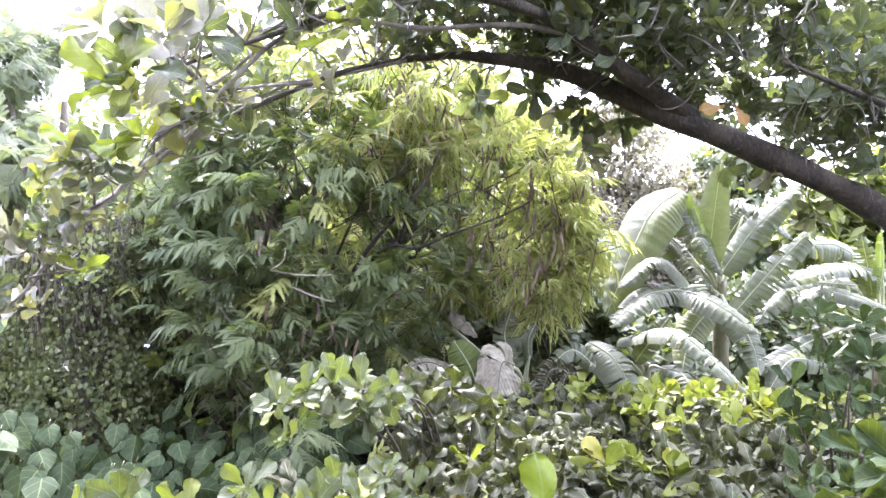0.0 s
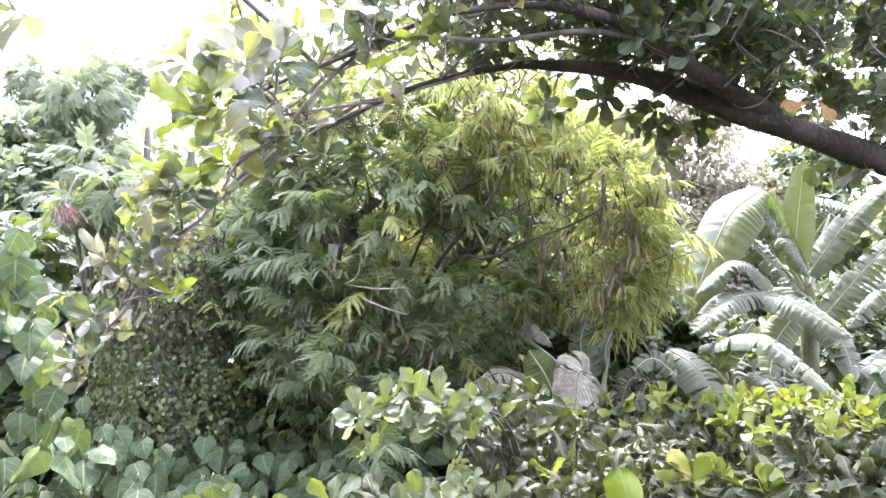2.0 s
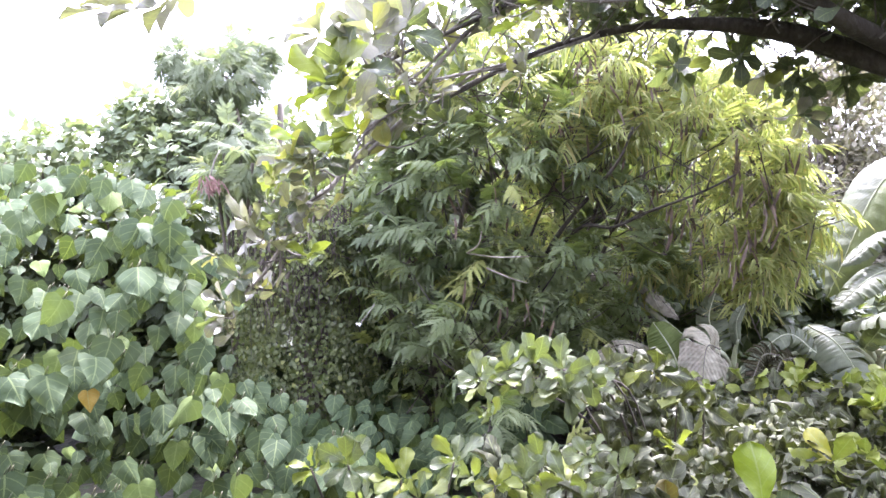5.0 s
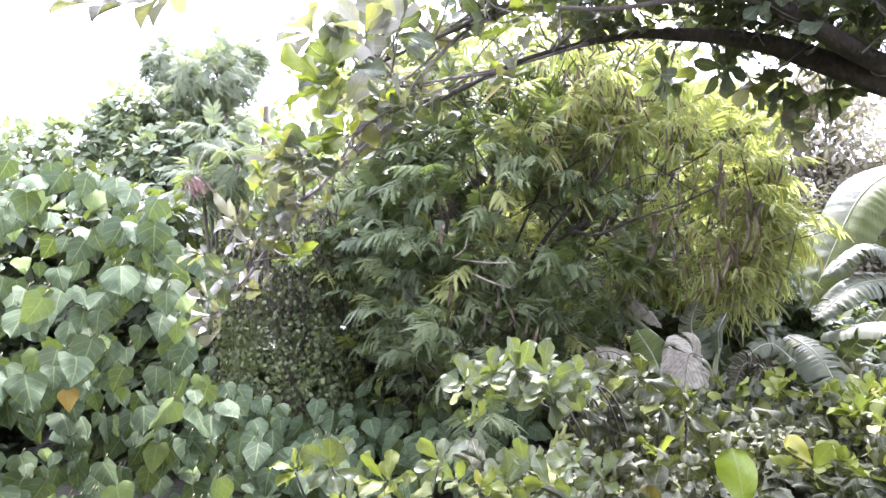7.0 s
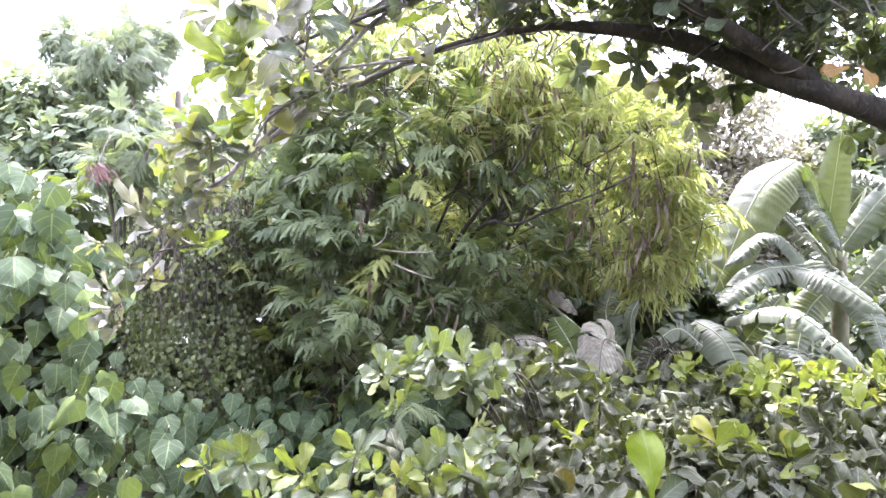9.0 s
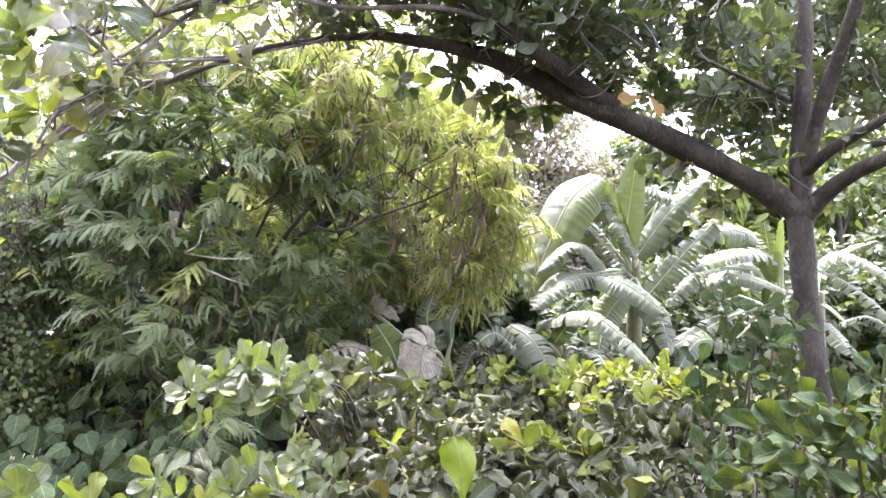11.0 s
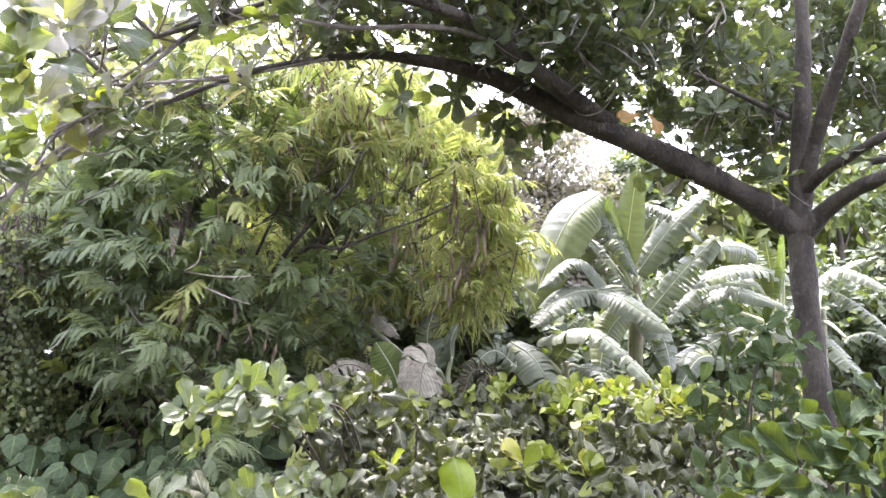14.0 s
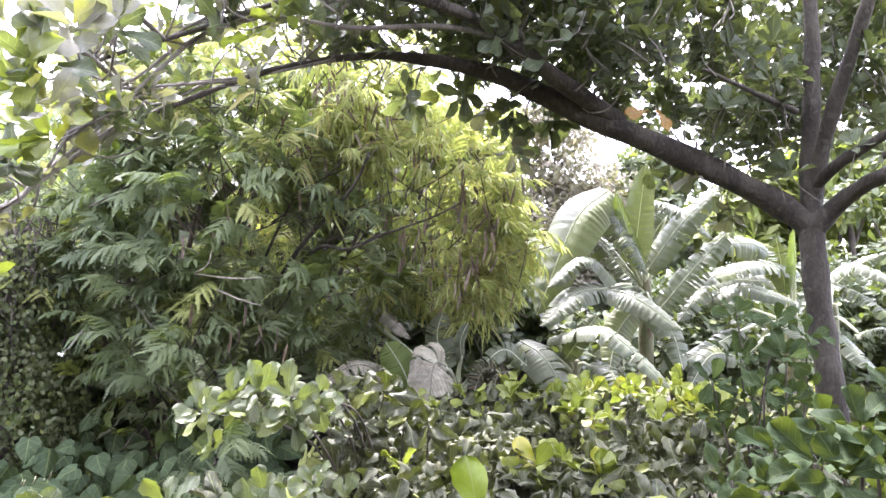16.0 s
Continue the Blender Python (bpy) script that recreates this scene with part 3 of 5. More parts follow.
    # crown over the arching limb: tiers of rosettes, thick towards the trunk
    for k in range(720):
        s = r.beta(1.0, 1.75)
        on = (arch_c if r.random() < 0.6 else upper_c)[int(s * 104)]
        away = r.uniform(-0.5, 0.7) * (1 - 0.6 * s)
        up = r.uniform(0.15, 0.95) * (1 - 0.35 * s) + 0.34 * max(0, away) + 0.04
        at = on + np.array((r.normal(0, 0.22), away, up))
        if s > 0.5 and r.random() < 0.3:
            continue
        rosette(at, (r.normal(0, 0.5), -0.2 + r.normal(0, 0.5), 0.7), r.integers(6, 10), r.uniform(0.088, 0.13) * (1 - 0.25 * s), 1.25, "hazed" if s > 0.5 and r.random() < 0.6 else None, stem=at - np.array((r.normal(0, .1), 0.15 * away, 0.16)))
    # crown round the leaders
    for k in range(1000):
        a, q = r.uniform(0, 6.28), math.sqrt(r.random())
        at = np.array((2.7 + 2.4 * q * math.cos(a), 4.0 + 1.9 * q * math.sin(a), 0))
        at[2] = 2.55 + 0.13 * max(0, at[1] - 3.2) + r.uniform(0, 1.8) * (1 - 0.45 * q) + (0.3 if at[0] < 2 else 0.0)
        if at[1] < 3.85 and at[2] < 3.7 and (abs(at[0] - 2.45) < 0.30 or abs(at[0] - 2.75) < 0.2) and r.random() < 0.85:
            continue
        rosette(at, (r.normal(0, 0.5), -0.2 + r.normal(0, 0.5), 0.7), r.integers(6, 10), r.uniform(0.088, 0.13), 1.25, stem=at - np.array((r.normal(0, .1), r.normal(0, .1), 0.18)))
    # leaves that close the crown behind the leaders and above the arch
    for k in range(430):
        y = r.uniform(3.75, 5.0)
        at = np.array((y * r.uniform(0.56, 1.02), y, 0))
        at[2] = 2.62 + 0.2 * (y - 3.75) + r.uniform(0, 1.5)
        rosette(at, (r.normal(0, 0.5), -0.2 + r.normal(0, 0.5), 0.7), r.integers(6, 10), r.uniform(0.088, 0.13), 1.25, stem=at - np.array((r.normal(0, .1), r.normal(0, .1), 0.18)))
    for k in range(80):
        at = arch_c[r.integers(30, 88)] + np.array((r.normal(0, 0.1), r.uniform(0.02, 0.4), r.uniform(0.05, 0.45)))
        rosette(at, (r.normal(0, 0.5), -0.2 + r.normal(0, 0.5), 0.7), r.integers(5, 9), r.uniform(0.08, 0.12), 1.25, stem=at - np.array((r.normal(0, .1), 0, 0.12)))
    for k in range(70):
        at = (arch_c if k % 2 else upper_c)[r.integers(36, 74)] + np.array((r.normal(0, 0.12), r.uniform(-0.1, 0.4), r.uniform(0.06, 0.5)))
        rosette(at, (r.normal(0, 0.5), -0.2 + r.normal(0, 0.5), 0.7), r.integers(5, 9), r.uniform(0.085, 0.125), 1.25, stem=at - np.array((r.normal(0, .1), 0, 0.12)))
    c = curve_points(upper[:5], 60)
    for k in range(18):
        on = c[r.integers(4, 60)]
        at = on + np.array((r.normal(0, 0.12), -0.12 + r.normal(0, 0.08), abs(r.normal(0.08, 0.09))))
        rosette(at, (r.normal(0, 0.5), -0.5, 0.5 + r.normal(0, 0.4)), r.integers(5, 8), r.uniform(0.09, 0.13), 1.25, stem=on)
    # sprays that hang below the limb
    for at, n, size in (((0.20, 3.57, 2.66), 7, 0.19), ((0.45, 3.58, 2.71), 7, 0.17), ((0.60, 3.63, 2.66), 7, 0.17), ((0.78, 3.69, 2.48), 8, 0.17), ((0.95, 3.68, 2.57), 8, 0.17),
                        ((0.68, 3.64, 2.57), 6, 0.16), ((1.68, 3.80, 2.31), 6, 0.15), ((2.03, 3.77, 2.10), 7, 0.15),
                        ((1.72, 3.59, 2.29), 7, 0.15)):
        for j in range(2):
            spot = np.asarray(at) + r.normal(0, 1, 3) * (0.07, 0.05, 0.045) * (j > 0)
            rosette(spot, (r.normal(0, 0.4), -0.4, -0.35 + r.normal(0, 0.35)), n, size * 0.82, 1.25, "hazed" if r.random() < 0.5 else None, stem=np.asarray(at) + (0.05, 0.05, 0.2))
    for path, count in ((upper[4:], 26), (twig2, 20), (arch[6:], 26)):
        c = curve_points(path, 60)
        for k in range(count):
            on = c[r.integers(0, 60)]
            at = on + np.array((r.normal(0, 0.12), r.normal(0.05, 0.15), 0.05 + abs(r.normal(0, 0.10))))
            rosette(at, (r.normal(-0.2, 0.5), -0.3, 0.5 + r.normal(0, 0.3)), r.integers(4, 8), r.uniform(0.075, 0.125), 1.2, "young" if r.random() < 0.12 else "hazed" if r.random() < 0.6 else None, stem=on)
    # outer, sparser leaves at the drooping end
    end_c = curve_points(end, 40)
    for k in range(14):
        on = end_c[r.integers(0, 40)]
        at = on + r.normal(0, 0.07, 3) + np.array((0, 0, 0.023))
        rosette(at, (r.normal(-0.4, 0.5), -0.4, 0.4 + r.normal(0, 0.4)), r.integers(4, 7), r.uniform(0.055, 0.09), 1.2, "young" if r.random() < 0.12 else "hazed" if r.random() < 0.6 else None, stem=on)
    for at, n, size in (((-0.78, 1.70, 2.24), 9, 0.128), ((-0.80, 1.65, 2.19), 8, 0.138), ((-0.72, 1.75, 2.35), 8, 0.115), ((-0.67, 1.86, 2.42), 9, 0.115), ((-0.86, 1.68, 2.35), 7, 0.098), ((-0.83, 1.87, 2.19), 7, 0.098),
                        ((-0.88, 1.99, 2.14), 10, 0.115), ((-1.00, 2.02, 2.08), 10, 0.121), ((-1.05, 2.00, 2.03), 8, 0.092), ((-1.09, 1.94, 2.05), 8, 0.092), ((-1.13, 1.93, 1.98), 7, 0.081), ((-1.07, 2.03, 1.97), 8, 0.098), ((-1.11, 2.02, 1.90), 9, 0.092), ((-1.02, 2.07, 1.91), 6, 0.086), ((-1.13, 1.94, 1.85), 8, 0.086), ((-1.20, 1.90, 1.84), 7, 0.098), ((-1.16, 1.93, 1.80), 7, 0.086), ((-1.07, 2.01, 1.82), 6, 0.081), ((-1.24, 1.91, 1.68), 8, 0.075), ((-1.21, 1.93, 1.66), 6, 0.063), ((-1.30, 1.90, 1.56), 9, 0.081), ((-1.27, 1.91, 1.52), 6, 0.069),
                        ((-1.15, 1.33, 2.34), 7, 0.110), ((-1.09, 1.37, 2.36), 7, 0.100), ((-1.25, 1.32, 2.34), 6, 0.095)):
        rosette(at, (r.normal(-0.2, 0.3), -0.6, 0.45), n, size, 1.3, "hazed" if r.random() < 0.7 else "young" if r.random() < 0.4 else None)
    foliage(tree, green, ALMOND_FINE, ALMOND_PLAIN, M_ALMOND, first=lambda m: m[1, 3], label="broad glossy green leaf")
    foliage(tree, hazed, ALMOND_CURLED, ALMOND_PLAIN, M_ALMOND_HAZED, label="olive-grey leaf with haze put into its colour", rest_name="bleached_foliage")
    foliage(tree, young, ALMOND_FINE, ALMOND_PLAIN, M_ALMOND_YOUNG, label="young yellow-green leaf")
    me = SHARED.setdefault("autumn", [mesh_of("leaf", *f, M_AUTUMN) for f in ALMOND_FINE[:2]])
    for k, (at, way, size) in enumerate((((1.33, 3.22, 2.55), (-0.85, -0.1, -0.25), 0.125), ((1.36, 3.21, 2.54), (0.45, -0.2, -0.6), 0.115))):
        part("leaf", me[k % 2], tree, "withered orange-brown leaf", m=Matrix(pose_of(at, way, (0.1, -0.9, 0.4), size).tolist()))
    lime = SHARED.setdefault("lime", [mesh_of("leaf", *f, M_LIME) for f in ALMOND_FINE[:3]])
    for k, (at, way, size) in enumerate((((-0.40, 2.62, 2.76), (1, -0.2, -0.1), 0.10), ((-0.32, 2.63, 2.76), (0.3, -0.2, -0.6), 0.08), ((-0.85, 2.40, 2.22), (0, -0.1, -1), 0.045), ((0.51, 3.56, 2.75), (-1, -0.2, 0.1), 0.10), ((-1.03, 1.90, 2.10), (-0.8, -0.3, 0.3), 0.09), ((-0.99, 1.92, 2.09), (0.8, -0.4, -0.1), 0.09))):
        part("leaf", lime[k % 3], tree, "bright yellow-green leaf", m=Matrix(pose_of(at, way, (0.1, -0.9, 0.5), size).tolist()))
    limb("branch", tree, [(-0.67, 2.30, 2.52), (-0.82, 1.64, 2.59), (-1.01, 1.36, 2.51), (-1.09, 1.35, 2.41), (-1.15, 1.33, 2.35)], 0.009, 0.003, M_TWIG, 20, 6, 0.05, 45)
    limb("branch", tree, [(1.05, 3.46, 2.69), (1.10, 3.47, 2.60), (1.18, 3.39, 2.59), (1.22, 3.31, 2.65), (1.24, 3.27, 2.76)], 0.0045, 0.003, M_PALETWIG, 16, 6, 0.05, 44, "thin pale looping twig")
    many_tubes("twig", tree, twigs, M_TWIG)


build_almond_tree()


# ---------------------------------------------------------------- low almond bushes
def hedge_top(x, y):
    return 0.93 + 0.10 * noise.noise(Vector((x * 1.3, y * 1.3, 0))) + 0.05 * noise.noise(Vector((x * 4, y * 4, 3)))


def build_almond_bush(cx, cy, rx, ry, seed, size=(0.085, 0.14), gap=0.111, label="low almond bush with dense broad glossy leaves", young_share=0.1):
    r = np.random.default_rng(seed)
    bush = thing("almond_bush", (cx, cy, 0), label, "bush", "low almond bushes")
    green, young, stems = [], [], []
    n = int(4 * rx * ry / gap ** 2)
    for k in range(n):
        x, y = cx + r.uniform(-rx, rx), cy + r.uniform(-ry, ry)
        if y < (1.82 if x > 0.4 else 1.95) + 0.22 * noise.noise(Vector((x * 1.1, 0.0, 5.0))) or x > 4.2 + 0.3 * noise.noise(Vector((y * 1.4, 0.0, 9.0))):
            continue
        if x < -0.2 and y > 2.8:
            continue
        top = hedge_top(x, y)
        deep = r.random() ** 2.2 * 0.45
        edge = max(abs(x - cx) / rx, abs(y - cy) / ry)
        z = top - deep - 0.05 * edge ** 4
        at = np.array((x, y, z))
        axis = (r.normal(0, 0.45) - 0.1, r.normal(-0.25, 0.45), 0.8)
        is_young = r.random() < young_share and deep < (0.12 if young_share > 0.2 else 0.05)
        ps = around(axis, int(r.integers(5, 9)), 1.3, r.uniform(*size), at + (0, 0, (deep + 0.06) * is_young), 0.85, r)
        (young if is_young else green).extend(ps)
        if k % 3 == 0:
            foot = np.array((cx + (x - cx) * 0.45, cy + (y - cy) * 0.45, 0.0))
            stems.append(([foot, (foot + at) / 2 + r.normal(0, 0.05, 3), at], 0.010, 0.004))
    foliage(bush, green, ALMOND_CURLED, ALMOND_CURLED_PLAIN, M_ALMOND_BUSH, most=200, first=lambda m: -m[2, 3])
    if young:
        foliage(bush, young, ALMOND_FINE, ALMOND_PLAIN, M_ALMOND_YOUNG, most=60, first=lambda m: -m[2, 3], label="young yellow-green leaf", rest_name="young_foliage")
    many_tubes("stem", bush, stems, M_DARKBARK)
    return bush


seed = 100
for cy, ry in ((2.35, 0.55), (3.30, 0.5), (4.25, 0.5)):
    for cx, rx in ((-0.28, 0.36), (0.60, 0.55), (1.65, 0.6), (2.75, 0.6), (3.85, 0.6)):
        if cx < -0.3 and cy > 4:
            continue
        seed += 1
        build_almond_bush(cx, cy, rx, ry, seed, gap=0.098 if cy < 3 else 0.111, young_share={1.65: 0.75, 0.60: 0.25, 2.75: 0.25}.get(cx, 0.035) if cy > 4.0 else 0.035)


def build_sapling(foot, tips, label, seed, size=(0.115, 0.145), mat=M_ALMOND, count=(6, 9), via=None):
    """A young almond: a stem for every tuft of leaves."""
    r = np.random.default_rng(seed)
    foot = np.asarray(foot, float)
    plant = thing("almond_sapling", foot, label, "sapling", "almond saplings")
    poses = []
    for k, at in enumerate(tips):
        at = np.asarray(at)
        mid = foot * 0.35 + at * 0.65 + np.array((r.normal(0, 0.04), r.normal(0, 0.04), -0.06))
        if via:
            mid = np.asarray(via) * 0.7 + at * 0.3 + r.normal(0, 0.03, 3)
        limb("stem", plant, [foot, mid, at], 0.005 if via else 0.010, 0.0035, M_DARKBARK, 14, 6, 0.05, seed + k)
        poses += around((r.normal(0, 0.25), -0.75, 0.55), int(r.integers(*count)), 1.4, r.uniform(*size), at, 0.4, r)
        for low in (0.92,) if via else (0.6, 0.8):
            spot = mid * (1 - low) + at * low + r.normal(0, 0.05, 3) * (1, 1, 0.5) - (0, 0, 0.06)
            poses += around((r.normal(0, 0.5), -0.6, 0.5), int(r.integers(4, 7)), 1.2, 0.75 * r.uniform(*size), spot, 0.5, r)
    foliage(plant, poses, ALMOND_CURLED if mat in (M_ALMOND_BUSH,) else ALMOND_FINE, ALMOND_PLAIN, mat)
    return plant


build_sapling((0.15, 3.25, 0), [(-0.62, 2.60, 1.27), (-0.52, 2.63, 1.30), (-0.42, 2.66, 1.32), (-0.30, 2.60, 1.31), (-0.22, 2.66, 1.29), (-0.30, 2.59, 1.24)], "pale-leaved almond shoot rising above the bushes", 600, size=(0.10, 0.13), count=(7, 10), mat=M_ALMOND_PALE, via=(0.0, 3.0, 1.0))
build_sapling((1.75, 3.1, 0), [(1.58, 2.92, 1.57), (1.72, 2.84, 1.55), (1.54, 2.82, 1.39), (1.69, 2.73, 1.40), (1.56, 2.68, 1.29), (1.87, 2.86, 1.48), (1.43, 2.86, 1.29)], "upright almond sapling in front of the trunk", 610, size=(0.10, 0.13), mat=M_ALMOND_SHADED)
build_sapling((1.05, 1.55, 0), [(1.10, 1.49, 1.39), (1.19, 1.49, 1.44), (0.98, 1.49, 1.31), (1.06, 1.31, 1.34), (0.89, 1.69, 1.22), (0.99, 1.66, 1.30), (0.99, 1.41, 1.30), (1.05, 1.39, 1.35), (1.09, 1.61, 1.35), (0.92, 1.56, 1.23), (1.16, 1.38, 1.39)], "almond shoot close by with shade put into its large dark leaves", 620, size=(0.085, 0.112), mat=M_ALMOND_SHADED)
build_sapling((-0.75, 2.2, 0), [(-1.00, 1.92, 1.09), (-0.73, 1.98, 1.06), (-0.45, 2.04, 1.04)], "almond shoot with bright yellow-green leaves", 630, size=(0.07, 0.105), mat=M_ALMOND_YOUNG)
build_sapling((-0.70, 2.3, 0), [(-0.89, 1.95, 1.10), (-0.60, 2.12, 1.08), (-0.66, 1.93, 1.02)], "almond shoot with pale grey-green leaves", 635, size=(0.08, 0.115), mat=M_ALMOND_PALE)
build_sapling((0.05, 3.25, 0), [(-0.17, 3.06, 1.24), (-0.06, 3.11, 1.21), (0.04, 3.16, 1.23), (-0.09, 3.00, 1.15), (0.00, 3.05, 1.12), (0.13, 3.09, 1.13), (-0.19, 2.94, 1.13), (0.24, 3.13, 1.09)], "grey-green almond shoot standing above the bushes", 650, size=(0.10, 0.135), mat=M_ALMOND_BUSH)
build_sapling((-0.3, 2.5, 0), [(-0.35, 2.35, 1.03), (-0.20, 2.37, 1.05), (-0.41, 2.27, 1.00), (-0.57, 2.24, 1.00), (-0.10, 2.31, 1.02), (-0.25, 2.19, 1.02)], "almond shoot with pale young leaves", 660, size=(0.085, 0.12), mat=M_ALMOND_PALE)
me_big = mesh_of("leaf", *ALMOND_FINE[2], M_LIME)
tall = thing("almond_sapling", (0.38, 2.45, 0), "single large bright yellow-green almond leaf on a stem", "sapling", "almond saplings")
limb("stem", tall, [(0.38, 2.45, 0), (0.36, 2.46, 0.6), (0.34, 2.40, 0.89)], 0.008, 0.005, M_DARKBARK, 12, 6, 0.05, 640)
part("leaf", me_big, tall, m=Matrix(pose_of((0.34, 2.39, 0.89), (-0.06, 0.25, 1), (0.15, -1, 0.3), 0.235).tolist()))
side_leaf = mesh_of("leaf", *ALMOND_FINE[5], M_ALMOND)
for way, size in (((-1, -0.2, 0.25), 0.15), ((0.75, -0.2, 0.75), 0.14), ((0.9, -0.3, 0.1), 0.13), ((-0.4, -0.5, 0.3), 0.11)):
    part("leaf", side_leaf, tall, "dull green leaf", m=Matrix(pose_of((0.34, 2.37, 0.88), way, (0.1, -0.7, 0.7), size).tolist()))
brown = thing("almond_sapling", (0.04, 2.28, 0), "short almond shoot with one withered olive-brown leaf", "sapling", "almond saplings")
tip = np.array((0.04, 2.28, 0.89))
limb("stem", brown, [tip * (1, 1, 0), tip * (1, 1, 0.6), tip], 0.007, 0.004, M_DARKBARK, 12, 6, 0.05, 645)
part("leaf", mesh_of("leaf", *ALMOND_FINE[4], M_OLIVE), brown, m=Matrix(pose_of(tip, (0.1, 0.15, 1), (0.1, -1, 0.3), 0.13).tolist()))
for way in ((-1, -0.3, 0.3), (0.9, -0.3, 0.35), (0.1, -0.9, 0.3)):
    part("leaf", side_leaf, brown, "dull green leaf", m=Matrix(pose_of(tip, way, (0.1, -0.6, 0.8), 0.11).tolist()))


# ---------------------------------------------------------------- banana plants
def banana_leaf(parent, root, bend, tip, width, seed, mat=M_BANANA, torn=0.5, face=(-0.15, -0.35, 0.9), label="", crumple=0.0):
    """A long blade on a bowed midrib, drooping at both sides and torn into strips; the midrib is its own piece."""
    r = np.random.default_rng(seed)
    root, bend, tip = (np.asarray(p, float) for p in (root, bend, tip))
    n = 64
    c = curve_points([root, bend, tip], n)
    V, T, U = [], [], []
    cuts = np.cumsum(r.choice([2, 3, 4, 5, 7], 40, p=[.2, .25, .25, .2, .1]) if torn > 0 else np.array([n] * 2))
    cols = 4
    for side in (-1, 1):
        sag = r.uniform(0.12, 0.5)
        strip_sag = 0.0
        prev = None
        ripple, j = np.zeros(n), 0      # pleats: each strip lies tilted against the next
        while j < n:
            k = int(r.integers(2, 5))
            ripple[j:j + k] = np.linspace(-1, 1, k)[:n - j] * r.uniform(0.004, 0.018)
            j += k
        for j in range(n):
            v = j / (n - 1)
            w = width / 2 * (0.12 + 0.98 * math.sin(math.pi * min(1, 0.10 + 0.9 * v ** 0.8)) ** 0.55) * (1 if v < 0.9 else math.sqrt(max(0.02, (1 - v) / 0.1)))
            d = unit(c[min(j + 1, n - 1)] - c[max(j - 1, 0)])
            up = unit(np.asarray(face) - d * (d @ np.asarray(face)))
            flat = np.cross(d, up)

            def row(extra, back):
                k = len(V)
                for i in range(cols + 1):
                    q = i / cols
                    p = c[j] + flat * side * w * q * (1 - 0.10 * q * (sag + extra)) - up * w * (sag + extra) * q * q * 0.9 + up * 0.06 * w * math.sin(math.pi * q)
                    p = p + d * (back * q + 0.10 * w * q) + up * ripple[j] * q * (1.3 - q)
                    if crumple:
                        p = p + crumple * q * np.array(noise.noise_vector(Vector(p * 9.0)))
                    V.append(p)
                    U.append((0.5 + side * 0.5 * q, v))
                return k

            if prev is not None:
                cut = j in cuts and 2 < j < n - 3 and r.random() < 0.75 * torn + 0.1
                k = row(strip_sag, -0.018 * cut)
                for i in range(cols):
                    a, b = prev + i, k + i
                    T.extend(((a, a + 1, b + 1), (a, b + 1, b)) if side > 0 else ((a, b + 1, a + 1), (a, b, b + 1)))
                prev = k
                if cut:
                    strip_sag = r.uniform(-0.2, 0.75) * torn
                    prev = row(strip_sag, 0.02 * r.random())
            else:
                prev = row(0.0, 0.0)
    leaf = part("leaf", mesh_of("leaf", np.array(V), T, U, mat), parent, label)
    lift = unit(face) * 0.002
    v, t = tube([root + lift, bend + lift, tip + lift], 0.0075 * (width / 0.45) ** 0.5, 0.002, 30, 6, 0.02, seed)
    v = v - np.asarray(parent.location)
    rib = new("midrib", mesh_of("midrib", v, t, None, M_RIB if mat in (M_BANANA, M_BANANA_FRESH) else M_TWIG))
    rib.parent = leaf
    rib.matrix_local = Matrix.Translation(Vector(parent.location)) 
    return leaf


def build_banana(base, top, leaves, label, seed, radius=0.09, extra=6, reach=1.3):
    r = np.random.default_rng(seed)
    plant = thing("banana_plant", base, label, "banana plant", "banana plants")
    base, top = np.asarray(base, float), np.asarray(top, float)
    limb("pseudostem", plant, [base - (0, 0, 0.1), (base + top) / 2 + r.normal(0, 0.04, 3), top], radius, radius * 0.55, M_STEM, 26, 12, 0.03, seed)
    for k, (root, bend, tip, width, opts) in enumerate(leaves):
        leaf = banana_leaf(plant, root, bend, tip, width, seed * 20 + k, **opts)
        root = np.asarray(root)
        start = top - (0, 0, 0.12)
        v, t = tube([start, (start + root) / 2 + (0, 0, 0.05), root + unit(np.asarray(bend) - root) * 0.04], 0.022, 0.011, 14, 7, 0.03, seed * 20 + k)
        stalk = new("petiole", mesh_of("petiole", v - base, t, None, M_RIB))
        stalk.parent = leaf
        stalk.matrix_local = Matrix.Translation(Vector(base))
    for k in range(extra):
        a = r.uniform(0.5, math.pi - 0.5)
        out = np.array((math.cos(a), math.sin(a), 0))
        up = r.uniform(0.3, 0.9)
        bend = top + out * reach * 0.45 + (0, 0, up * 0.8)
        tip = top + out * reach * r.uniform(0.9, 1.2) + (0, 0, up * 0.4 - r.uniform(0, 0.7))
        banana_leaf(plant, top - (0, 0, 0.05), bend, tip, r.uniform(0.36, 0.46), seed * 20 + 50 + k, face=(0.1, -0.8, 0.6))
    return plant


